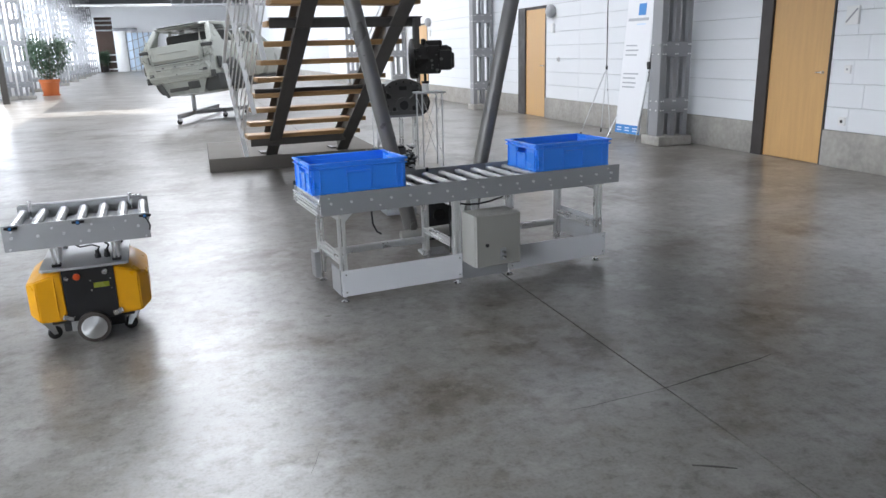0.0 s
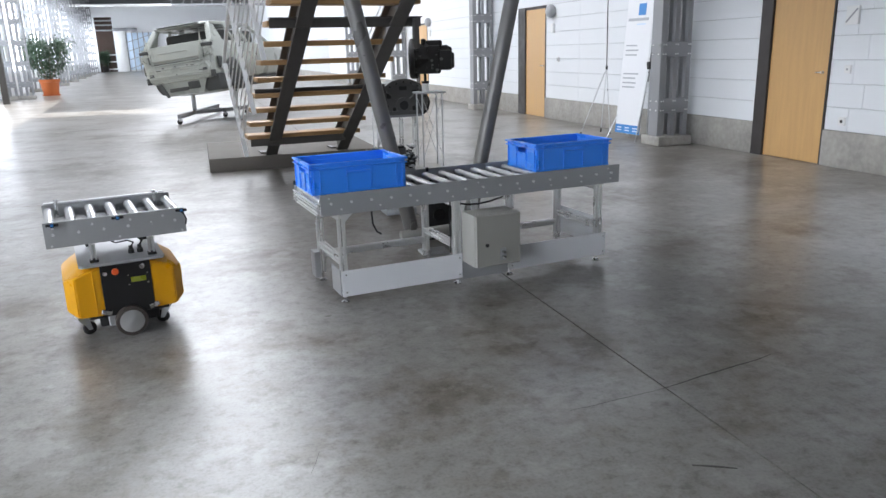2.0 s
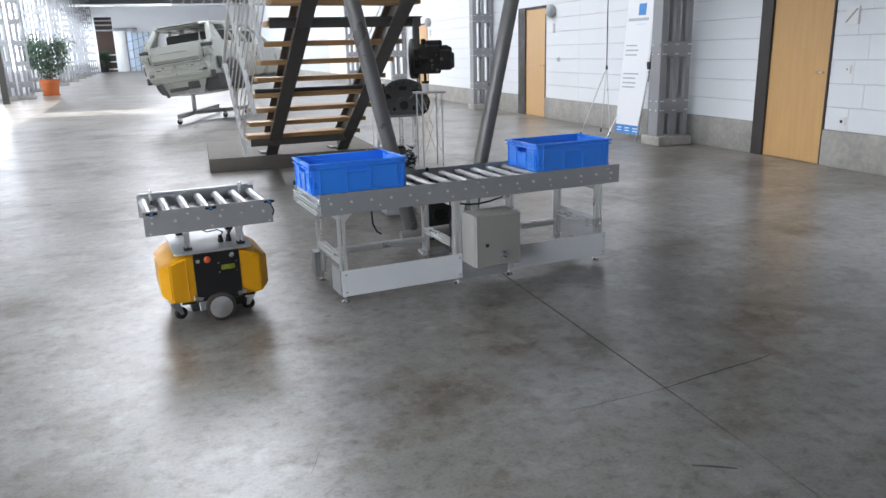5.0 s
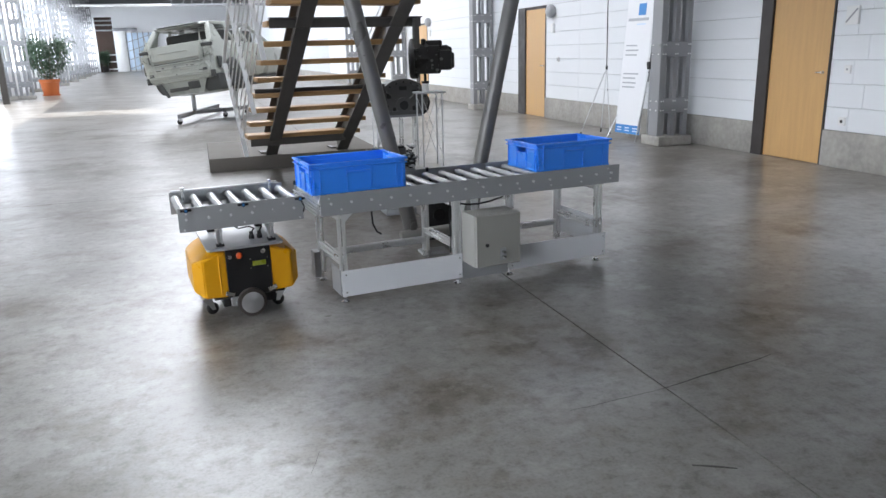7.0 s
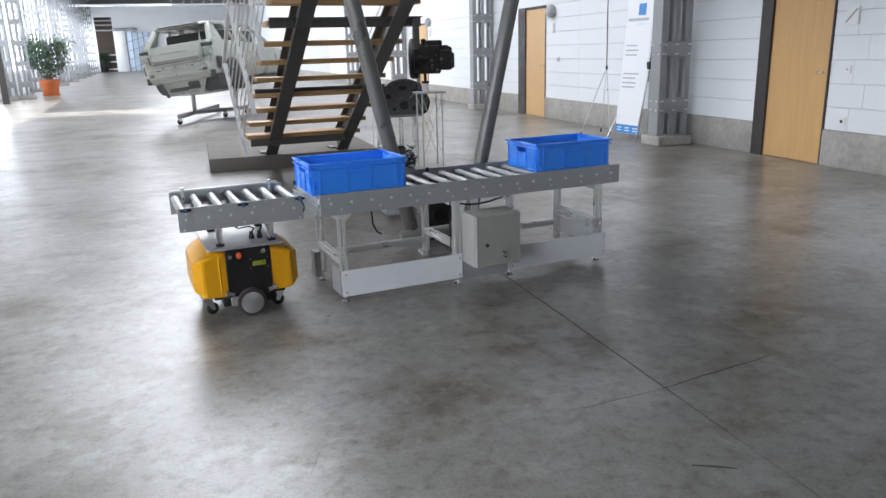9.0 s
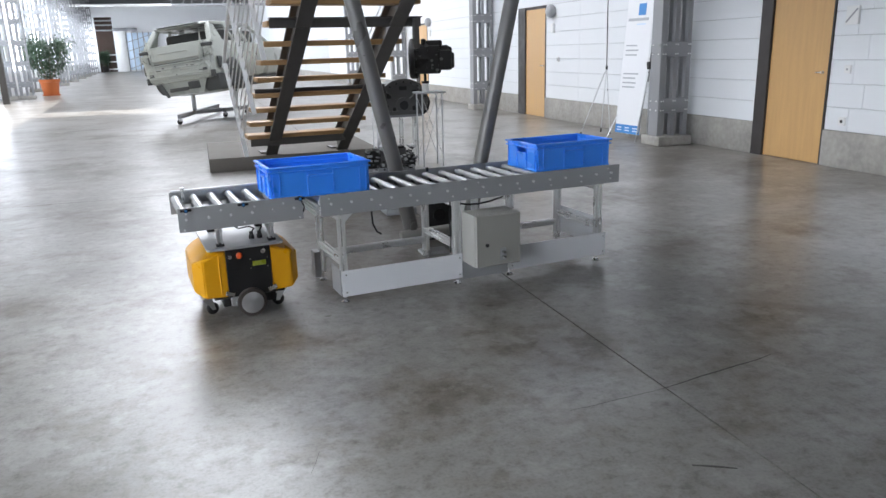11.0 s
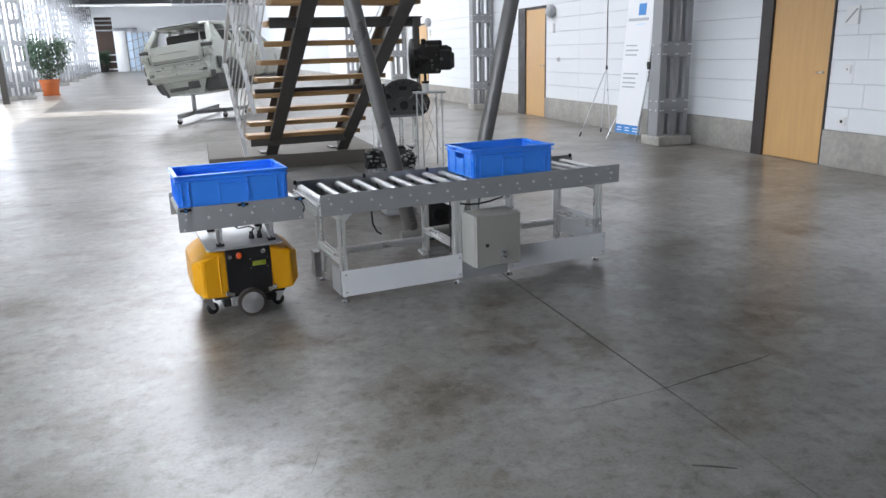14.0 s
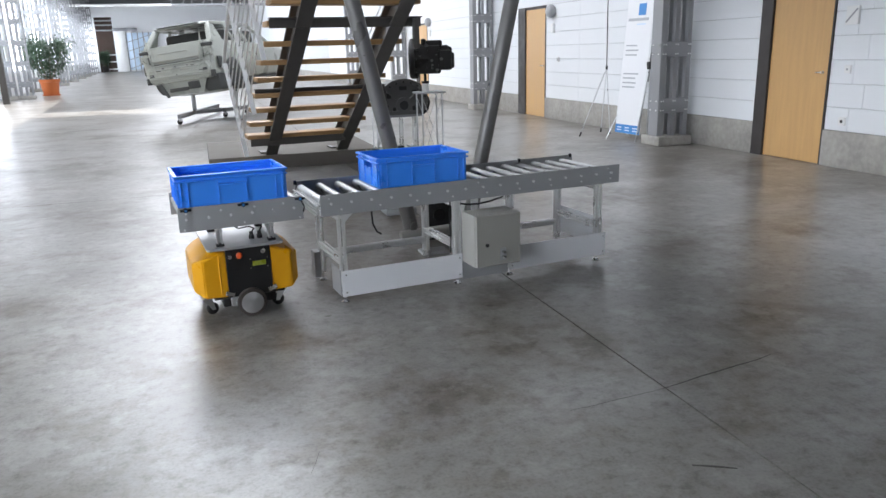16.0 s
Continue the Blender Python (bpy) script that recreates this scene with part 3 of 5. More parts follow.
cab = part("control_cabinet", box(bb(), 0.882, 1.19, -0.178, -0.004, 0.152, 0.476, 0.006), BOX_GREY, conv, "grey steel control cabinet")
part("cabinet_door", box(bb(), 0.884, 1.188, -0.2, -0.181, 0.155, 0.473, 0.005), BOX_GREY, cab)
lk = bb()
rod(lk, (0.955, -0.206, 0.29), (0.955, -0.2, 0.29), 0.012, seg=14)
part("lock", lk, BLACK, cab)
part("switch_plate", box(bb(), 1.045, 1.085, -0.203, -0.2, 0.185, 0.262, 0.002), GREY_PLASTIC, cab)
for z in (0.208, 0.238):
    k = bb()
    rod(k, (1.065, -0.222, z), (1.065, -0.203, z), 0.010, seg=12)
    part("push_button", k, STEEL, cab)
part("cable", pipe(bb(), [(0.88, 0.05, 0.515), (0.95, 0.05, 0.500), (1.03, 0.055, 0.494), (1.11, 0.06, 0.500), (1.18, 0.08, 0.508), (1.235, 0.1, 0.512)], 0.006), CABLE, conv)
part("cable", pipe(bb(), [(0.47, 0.5, 0.56), (0.475, 0.52, 0.42), (0.49, 0.55, 0.33), (0.52, 0.56, 0.27), (0.55, 0.56, 0.25)], 0.006), CABLE, conv)
part("cable", pipe(bb(), [(0.83, 0.05, 0.54), (0.825, 0.05, 0.4), (0.835, 0.06, 0.3), (0.83, 0.06, 0.2)], 0.005), CABLE, conv)

# ---- the blue crates ----
def crate(m, label):
    """Open stacking crate 600 x 400 with a rim, ribs and grip holes in the short ends."""
    c = thing("plastic_crate", m, label, "crate", "blue crates on the conveyor")
    H, t = 0.181, 0.004
    L, W = 0.572, 0.372
    for s in (-1, 1):
        part("long_wall", box(bb(), -L / 2, L / 2, s * W / 2 - t / 2, s * W / 2 + t / 2, 0, H), BLUE, c)
        x = s * L / 2
        e = bb()
        grid2 = []
        for xx in (x - t / 2, x + t / 2):
            grid2.append([[e.verts.new((xx, y, z)) for z in (0, 0.112, 0.143, H)] for y in (-W / 2, -0.052, 0.052, W / 2)])
        for i in range(3):
            for j in range(3):
                if (i, j) != (1, 1):
                    for g in grid2:
                        e.faces.new((g[i][j], g[i + 1][j], g[i + 1][j + 1], g[i][j + 1]))
        hole = [(1, 1), (2, 1), (2, 2), (1, 2)]
        for (i, j), (k, n2) in zip(hole, hole[1:] + hole[:1]):
            e.faces.new((grid2[0][i][j], grid2[0][k][n2], grid2[1][k][n2], grid2[1][i][j]))
        part("end_wall", e, BLUE, c)
    part("base", box(bb(), -L / 2 + t, L / 2 - t, -W / 2 + t, W / 2 - t, 0.004, 0.012), BLUE, c)
    rim = bb()
    for z0, z1, o in ((H - 0.012, H, 0.017), (H - 0.036, H - 0.028, 0.015)):
        for s in (-1, 1):
            box(rim, -L / 2 - o, L / 2 + o, s * W / 2 - (0.004 if s > 0 else o), s * W / 2 + (o if s > 0 else 0.004), z0, z1, 0.003)
            box(rim, s * L / 2 - (0.004 if s > 0 else o), s * L / 2 + (o if s > 0 else 0.004), -W / 2 - o, W / 2 + o, z0 - 0.0006, z1 - 0.0006, 0.003)
    part("rim", rim, BLUE, c)
    foot = bb()
    for s in (-1, 1):
        box(foot, -L / 2 - 0.004, L / 2 + 0.004, s * W / 2 - 0.005, s * W / 2 + 0.005, 0, 0.012, 0.002)
        box(foot, s * L / 2 - 0.005, s * L / 2 + 0.005, -W / 2 - 0.004, W / 2 + 0.004, 0, 0.0115, 0.002)
    part("base_edge", foot, BLUE, c)
    for s in (-1, 1):
        for x in (-0.272, -0.235, -0.075, 0.075, 0.235, 0.272):
            part("rib", box(bb(), x - 0.0025, x + 0.0025, s * (W / 2 + 0.003) - 0.005, s * (W / 2 + 0.003) + 0.005, 0.01, (H - 0.01) if abs(x) > 0.1 else 0.145, 0.001), BLUE, c)
        part("label_ledge", box(bb(), -0.077, 0.077, s * (W / 2 + 0.008) - 0.009, s * (W / 2 + 0.008) + 0.009, 0.112, 0.124, 0.003), BLUE, c)
        for y in (-0.172, -0.062, 0.062, 0.172):
            part("rib", box(bb(), s * (L / 2 + 0.005) - 0.005, s * (L / 2 + 0.005) + 0.005, y - 0.003, y + 0.003, 0.01, H - 0.01, 0.001), BLUE, c)
        part("grip_edge", box(bb(), s * (L / 2 + 0.004) - 0.004, s * (L / 2 + 0.004) + 0.004, -0.06, 0.06, 0.102, 0.110, 0.001), BLUE, c)
    return c


CRATE_Z, CRATE_V = 0.6475, 0.284
crate_a = crate(CONV @ pose(-0.03 + 0.3, CRATE_V, CRATE_Z), "empty blue plastic crate that rolls onto the cart")
crate_b = crate(CONV @ pose(1.469 + 0.3, CRATE_V, CRATE_Z), "empty blue plastic crate following along the rollers")

# ---- the yellow transport cart ----
agv = thing("transport_cart", pose(0.135, 4.323, 0, 0, 0, 6.28), "yellow driverless transport cart with a roller top", "robot cart")
for s in (-1, 1):
    xi, xo = (-0.118, -0.296) if s < 0 else (0.126, 0.291)
    q = []
    for y, chf in ((-0.248, 0.05), (0.248, 0.05)):
        q += [(xi, y, 0.128), (xi, y, 0.388), (xo - s * chf, y, 0.132), (xo - s * chf, y, 0.352)]
        yi = y * 0.72
        q += [(xo, yi, 0.160), (xo, yi, 0.330)]
    for y in (-0.17, 0.17):
        q += [(xi, y, 0.408), (xo - s * 0.105, y, 0.405), (xi, y, 0.115), (xo - s * 0.06, y, 0.115)]
    c = bb()
    hull(c, q)
    bmesh.ops.bevel(c, geom=c.edges[:], offset=0.006, segments=2, affect="EDGES")
    cov = part("side_cover", c, YELLOW, agv, "glossy yellow moulded cover")
    if s < 0:
        part("cover_bead", box(bb(), xi - 0.043, xi - 0.036, -0.2525, -0.246, 0.14, 0.38, 0.002), YELLOW, cov)
    lat = bb()
    a = pose(xi - s * 0.004, -0.257, 0.145, 0, -s * 18, 0)
    box(lat, -0.026, 0.026, -0.006, 0.006, -0.013, 0.013, 0.003, a)
    rod(lat, (xi, -0.268, 0.146), (xi, -0.26, 0.146), 0.005, seg=8)
    part("latch", lat, STEEL, cov)
part("skid_plate", box(bb(), -0.15, 0.15, -0.2, 0.2, 0.05, 0.104, 0.01), BLACK, agv)
part("chassis", box(bb(), -0.2, 0.2, -0.22, 0.22, 0.105, 0.38, 0.005), BLACK, agv)
fp = part("front_panel", box(bb(), -0.119, 0.127, -0.25, -0.222, 0.12, 0.395, 0.002), BLACK, agv, "black control panel")
part("back_panel", box(bb(), -0.119, 0.127, 0.222, 0.25, 0.12, 0.395, 0.002), BLACK, agv)
k = bb()
rod(k, (-0.048, -0.262, 0.362), (-0.048, -0.25, 0.362), 0.012, seg=16)
spin(k, [(0.017, 0.0), (0.018, 0.008), (0.012, 0.014)], 18, pose(-0.048, -0.262, 0.362, 90, 0, 0))
part("stop_button", k, RED, fp, "orange red stop button")
for x, z, r in ((-0.098, 0.356, 0.011), (0.085, 0.37, 0.014)):
    k = bb()
    rod(k, (x, -0.262, z), (x, -0.25, z), r, seg=16)
    rod(k, (x, -0.272, z), (x, -0.262, z), r * 0.6, seg=12)
    part("key_switch", k, STEEL, fp)
part("display", box(bb(), 0.024, 0.099, -0.253, -0.25, 0.288, 0.316, 0.001), LCD, fp, "green character display")
for x, z in ((0.012, 0.33), (0.108, 0.33), (0.012, 0.277), (0.108, 0.277)):
    part("screw", bolts(bb(), [(x, z)], 0.004, -0.25, -0.003), STEEL, fp)
tp = bb()
hull(tp, [(x, y, z) for z in (0.4, 0.413) for x, y in ((-0.2, -0.262), (0.19, -0.262), (0.205, -0.245), (0.205, 0.245), (0.19, 0.262), (-0.2, 0.262), (-0.215, 0.245), (-0.215, -0.245))])
part("top_plate", tp, PLATE, agv, "bare aluminium top plate")
for x in (-0.135, 0.15):
    for y in (-0.2, 0.2):
        lg = part("post", profile((x, y, 0.413), (x, y, 0.54), 0.03), ALU, agv)
        part("post_bracket", box(bb(), x - 0.022, x + 0.022, y - 0.022, y + 0.022, 0.413, 0.428, 0.003), BLACK, lg)
    part("post_rail", profile((x, -0.25, 0.525), (x, 0.25, 0.525), 0.03), ALU, agv)
    part("brace", profile((x + 0.01, -0.15, 0.425), (x + 0.01, 0.1, 0.52), 0.02), ALU, agv)
for x in (0.055, 0.10):
    k = bb()
    rod(k, (x, -0.11, 0.413), (x, -0.11, 0.435), 0.016, seg=14)
    rod(k, (x, -0.11, 0.435), (x, -0.11, 0.455), 0.011, seg=12)
    part("plug_socket", k, BLACK, agv)
part("cable", pipe(bb(), [(0.10, -0.11, 0.45), (0.115, -0.12, 0.48), (0.09, -0.13, 0.505), (0.03, -0.14, 0.51), (-0.03, -0.13, 0.50), (-0.08, -0.14, 0.515)], 0.005), CABLE, agv)
part("cable", pipe(bb(), [(0.055, -0.11, 0.45), (0.07, -0.13, 0.475), (0.04, -0.15, 0.495), (-0.02, -0.15, 0.49), (-0.05, -0.15, 0.51)], 0.004), CABLE, agv)
# roller top
AX0, AX1, AV0, AV1 = -0.342, 0.333, -0.265, 0.27
for y in (AV0, AV1 - 0.008):
    sp = part("side_plate", box(bb(), AX0, AX1, y, y + 0.008, 0.527, 0.66, 0.0015), PLATE, agv)
    yy = AV0 if y == AV0 else AV1 + 0.006
    for k in range(6):
        part("axle_bolt", bolts(bb(), [(AX0 + 0.04 + 0.116 * k, 0.598)], 0.008, yy, -0.014), BOLT, sp)
    for x in (-0.3, -0.12, 0.06, 0.22):
        part("fixing_bolt", bolts(bb(), [(x, 0.63)], 0.0065, yy), BOLT, sp)
    for x, z in ((-0.315, 0.54), (0.31, 0.54), (0.0, 0.548)):
        part("fixing_bolt", bolts(bb(), [(x, z)], 0.006, yy), BOLT, sp)
part("top_rail", box(bb(), AX0 + 0.01, AX1 - 0.03, AV1 - 0.012, AV1 + 0.006, 0.658, 0.671, 0.004), ALU, agv)
r2 = bb()
RW = AV1 - AV0
spin(r2, [(0.006, 0.008), (0.006, 0.02), (0.023, 0.02), (0.025, 0.024), (0.025, RW - 0.03), (0.022, RW - 0.026), (0.006, RW - 0.026), (0.006, RW - 0.009)], 20, pose(0, 0, 0, -90, 0, 0))
cr = part("roller", r2, ROLLER, agv, "zinc-plated roller", pose(AX0 + 0.03, AV0, 0.622))
CART_ROLLERS = [cr]
for k in range(1, 7):
    CART_ROLLERS.append(again(cr, pose(AX0 + 0.03 + 0.1025 * k, AV0, 0.622)))
part("bed_sheet", box(bb(), AX0 + 0.02, AX1 - 0.02, AV0 + 0.01, AV1 - 0.01, 0.585, 0.589), PLATE, agv)
for x in (-0.30, 0.0, 0.315):
    sb = bb()
    rod(sb, (x, AV0 - 0.022, 0.648), (x, AV0, 0.648), 0.012, seg=14)
    box(sb, x - 0.028, x + 0.03, AV0 - 0.012, AV0, 0.64, 0.654, 0.003)
    sn = part("sensor", sb, BLACK, agv)
    lens = bb()
    rod(lens, (x, AV0 - 0.024, 0.648), (x, AV0 - 0.022, 0.648), 0.008, seg=12)
    part("sensor_lens", lens, PRINT_BLUE, sn)
for x in (-0.27, 0.24):
    st = bb()
    rod(st, (x, AV1 - 0.07, 0.6), (x, AV1 - 0.07, 0.683), 0.008, seg=10)
    rod(st, (x, AV1 - 0.07, 0.683), (x, AV1 - 0.07, 0.694), 0.013, seg=10)
    part("stop_pin", st, STEEL, agv)
part("cable", pipe(bb(), [(0.315, AV0 - 0.02, 0.645), (0.325, AV0 - 0.025, 0.625), (0.335, AV0 - 0.02, 0.6), (0.33, AV0 - 0.01, 0.57)], 0.004), CABLE, agv)
# wheels
WHEELS = []
for y in (-0.262, 0.262):
    wh = thing("drive_wheel", pose(0, y, 0.082), "", "")
    wh.parent = agv
    part("tyre", spin(bb(), [(0.066, -0.018), (0.080, -0.016), (0.082, -0.012), (0.082, 0.012), (0.080, 0.016), (0.066, 0.018)], 40, pose(0, 0, 0, 90, 0, 0)), TYRE_BROWN, wh)
    rimm = bb()
    spin(rimm, [(0.062, -0.019), (0.063, 0.0), (0.062, 0.019), (0.058, 0.020), (0.052, 0.0215), (0.02, 0.022), (0.012, 0.026)], 40, pose(0, 0, 0, 90, 0, 0))
    part("rim", rimm, TURNED, wh, "turned bright steel rim")
    WHEELS.append(wh)
    ht = bb()
    s = -1 if y < 0 else 1
    box(ht, -0.11, 0.02, min(y - s * 0.03, y - s * 0.05), max(y - s * 0.03, y - s * 0.05), 0.06, 0.13, 0.004)
    rod(ht, (-0.075, y - s * 0.02, 0.075), (-0.075, y - s * 0.04, 0.075), 0.012, seg=12)
    part("wheel_carrier", ht, GALV, agv)
CASTERS = []
for x, y, turn in ((-0.235, -0.14, 20), (0.2, -0.15, 160), (-0.235, 0.15, 20), (0.2, 0.15, 160)):
    fk = bb()
    m = pose(x, y, 0, 0, 0, turn)
    box(fk, -0.03, 0.03, -0.028, 0.028, 0.105, 0.113, 0.002, m)
    for s in (-1, 1):
        tmp = bb()
        hull(tmp, [(a, s * 0.017 + b, z) for b in (-0.0015, 0.0015) for a, z in ((-0.025, 0.106), (0.025, 0.106), (0.042, 0.03), (0.022, 0.03))])
        bmesh.ops.transform(tmp, matrix=m, verts=tmp.verts)
        merge(fk, tmp)
    fork = part("caster_fork", fk, GALV, agv, "zinc-plated swivel fork")
    ct = part("caster_wheel", spin(bb(), [(0.012, -0.014), (0.026, -0.012), (0.034, -0.009), (0.036, 0.0), (0.034, 0.009), (0.026, 0.012), (0.012, 0.014)], 24, pose(0, 0, 0, 90, 0, 0)), RUBBER, agv, "black caster wheel", m @ pose(0.032, 0, 0.036))
    CASTERS.append((ct, m @ pose(0.032, 0, 0.036)))

# ---- exhibits and things of the hall ----
def car_shell(m):
    """Bare body shell: lower body, pillars, roof and floor pan, with open windows; dark blocks stand for lamp holes."""
    car = thing("car_body_shell", m, "bare pale green primed car body shell on a stand", "car body")
    secs = [(0.0, 0.80, 0.36, 1.06), (0.06, 0.87, 0.34, 1.14), (0.35, 0.90, 0.33, 1.17), (1.0, 0.91, 0.30, 1.15), (2.0, 0.91, 0.28, 1.11), (3.0, 0.90, 0.30, 1.06), (3.8, 0.86, 0.34, 0.98), (4.2, 0.74, 0.38, 0.82)]
    lo = bb()
    rings = []
    for y, w, z0, z1 in secs:
        h = z1 - z0
        pts = []
        for s in (1, -1):
            side = [(0.0, z1 + 0.01), (0.82 * w, z1), (0.93 * w, z1 - 0.03), (0.965 * w, z1 - 0.12 * h), (w, z0 + 0.55 * h), (0.985 * w, z0 + 0.25 * h), (0.93 * w, z0 + 0.05), (0.78 * w, z0), (0.0, z0)]
            pts.append(side)
        ring = [(x, z) for x, z in pts[0]] + [(-x, z) for x, z in pts[1][-2:0:-1]]
        rings.append([lo.verts.new((x, y, z)) for x, z in ring])
    for a, b in zip(rings, rings[1:]):
        n2 = len(a)
        for i in range(n2):
            j = (i + 1) % n2
            lo.faces.new((a[i], a[j], b[j], b[i]))
    lo.faces.new(rings[0])
    lo.faces.new(rings[-1][::-1])
    part("lower_body", lo, CAR, car)
    # tailgate skin with its number plate recess and swage
    tg = bb()
    hull(tg, [(sx * w, y, z) for sx in (-1, 1) for w, y, z in ((0.62, -0.035, 0.98), (0.66, -0.01, 1.13), (0.60, -0.045, 0.80), (0.60, 0.02, 0.78), (0.66, 0.04, 1.13))])
    bmesh.ops.bevel(tg, geom=tg.edges[:], offset=0.03, segments=3, affect="EDGES")
    part("tailgate", tg, CAR, car)
    part("tailgate_recess", box(bb(), -0.40, 0.32, -0.056, -0.04, 0.975, 0.995, 0.006), CAR, car)
    bp = bb()
    hull(bp, [(sx * w, y, z) for sx in (-1, 1) for w, y, z in ((0.78, -0.05, 0.60), (0.84, 0.02, 0.62), (0.76, -0.05, 0.42), (0.82, 0.04, 0.40), (0.80, 0.04, 0.72), (0.70, -0.02, 0.74))])
    bmesh.ops.bevel(bp, geom=bp.edges[:], offset=0.03, segments=3, affect="EDGES")
    part("rear_panel", bp, CAR, car)
    # dark solid blocks paint the shade of holes in the rear end
    for sx in (-1, 1):
        part("dark_lamp_block", box(bb(), sx * 0.76 - 0.13, sx * 0.76 + 0.12, -0.012, 0.10, 1.015, 1.085, 0.012), CAR_DARK, car, "dark block standing for the shade of a tail lamp hole")
        part("lamp_surround", box(bb(), sx * 0.74 - 0.16, sx * 0.74 + 0.16, -0.012, 0.08, 0.95, 0.985, 0.008), CAR, car)
        part("dark_bumper_block", box(bb(), sx * 0.66 - 0.055, sx * 0.66 + 0.055, -0.056, 0.0, 0.50, 0.57, 0.006), CAR_DARK, car)
        part("crash_bracket", box(bb(), sx * 0.80 - 0.03, sx * 0.80 + 0.05, -0.03, 0.06, 0.36, 0.50, 0.008), CAR_DARK, car)
    for x in (-0.35, -0.05, 0.25):
        k = bb()
        rod(k, (x, -0.056, 0.66 - 0.01 * x), (x, -0.04, 0.66), 0.028, seg=12)
        part("grommet_hole", k, CAST_GREY, car)
    for x0, x1, z in ((-0.55, -0.2, 0.56), (0.05, 0.5, 0.57)):
        part("stiffening_bead", box(bb(), x0, x1, -0.062, -0.05, z, z + 0.05, 0.01), CAR, car)
    for sx in (-1, 1):
        part("lamp_pocket", hull_part([(sx * x, y, z) for x, z in ((0.70, 0.80), (0.86, 0.84), (0.70, 0.94), (0.86, 0.94)) for y in (-0.03, 0.1)]), CAR, car)
        # dark blocks again, for the shade of holes in the side panels
        for z, w in ((0.62, 0.05), (0.70, 0.04)):
            part("dark_panel_block", box(bb(), sx * 0.905 - 0.03, sx * 0.905 + 0.03, 0.2, 0.2 + w * 2, z - 0.09, z - 0.09 + w, 0.006), CAR_DARK, car)
        part("gate_seam", beam(bb(), (sx * 0.665, -0.02, 0.79), (sx * 0.70, 0.03, 1.13), 0.012, 0.03, 0.0, (0, 1, 0)), CAR_DARK, car)
    part("gate_seam", box(bb(), -0.62, 0.62, -0.047, -0.03, 0.755, 0.772, 0.003), CAR_DARK, car)
    # pressed beads, slots and clips of the bare rear end
    rc = random.Random(21)
    for _ in range(16):
        x, z, w = rc.uniform(-0.7, 0.66), rc.uniform(0.44, 0.71), rc.uniform(0.015, 0.07)
        part("pressed_slot", box(bb(), x - w, x + w, -0.062, -0.046, z - 0.008, z + rc.uniform(0.004, 0.022), 0.003), CAR_DARK if rc.random() < 0.25 else CAR, car)
    for z, x0, x1 in ((0.735, -0.68, 0.66), (0.64, -0.72, 0.70), (0.49, -0.70, 0.72)):
        part("pressed_bead", rod(bb(), (x0, -0.05, z), (x1, -0.05, z + 0.012), 0.014, seg=10), CAR, car)
    for sx in (-1, 1):
        part("lamp_frame", beam(bb(), (sx * 0.62, -0.02, 1.10), (sx * 0.90, 0.06, 1.105), 0.03, 0.02, 0.004), CAR, car)
        part("lamp_frame", beam(bb(), (sx * 0.61, -0.03, 0.985), (sx * 0.61, -0.02, 1.10), 0.03, 0.02, 0.004, (0, 1, 0)), CAR, car)
        for k in range(4):
            part("weld_clip", box(bb(), sx * (0.74 + 0.03 * k) - 0.01, sx * (0.74 + 0.03 * k) + 0.01, -0.046, -0.03, 0.83 + 0.025 * (k % 3), 0.85 + 0.025 * (k % 3), 0.003), CAST_GREY, car)
    part("well_panel", box(bb(), -0.36, 0.10, 0.05, 0.09, 0.14, 0.22, 0.01), CAR_DARK, car)
    part("well_panel", box(bb(), 0.12, 0.40, 0.04, 0.08, 0.16, 0.32, 0.01), CAR_DARK, car)
    part("axle_beam", rod(bb(), (0.2, 0.30, 0.10), (0.9, 0.5, 0.18), 0.05, seg=12), CAST_IRON, car)
    part("wheel_housing", box(bb(), 0.50, 0.88, 0.10, 0.60, 0.06, 0.42, 0.05), CAR_DARK, car)
    # pillars, roof and window edges
    ZR = 1.53
    for sx in (-1, 1):
        part("rear_pillar", beam(bb(), (sx * 0.80, 0.16, 1.1), (sx * 0.64, 0.50, ZR), 0.13, 0.10, 0.02, (0, 1, 0)), CAR, car)
        part("quarter_panel", hull_part([(sx * x, y, z) for x, y, z in ((0.84, 0.14, 1.12), (0.80, 0.14, 1.12), (0.86, 0.62, 1.12), (0.82, 0.62, 1.12), (0.68, 0.50, ZR - 0.02), (0.64, 0.50, ZR - 0.02), (0.70, 0.60, ZR - 0.02), (0.66, 0.6, ZR - 0.02))]), CAR, car)
        part("middle_pillar", beam(bb(), (sx * 0.86, 1.75, 1.1), (sx * 0.68, 1.65, ZR), 0.05, 0.14, 0.01, (0, 1, 0)), CAR, car)
        part("middle_pillar", beam(bb(), (sx * 0.86, 1.15, 1.1), (sx * 0.68, 1.1, ZR), 0.05, 0.08, 0.01, (0, 1, 0)), CAR, car)
        part("front_pillar", beam(bb(), (sx * 0.84, 3.1, 1.04), (sx * 0.66, 2.3, ZR - 0.02), 0.06, 0.07, 0.01, (0, 1, 0)), CAR, car)
        part("roof_rail", beam(bb(), (sx * 0.67, 0.45, ZR + 0.0), (sx * 0.67, 2.35, ZR - 0.01), 0.09, 0.07, 0.015), CAR, car)
    rfm = bb()
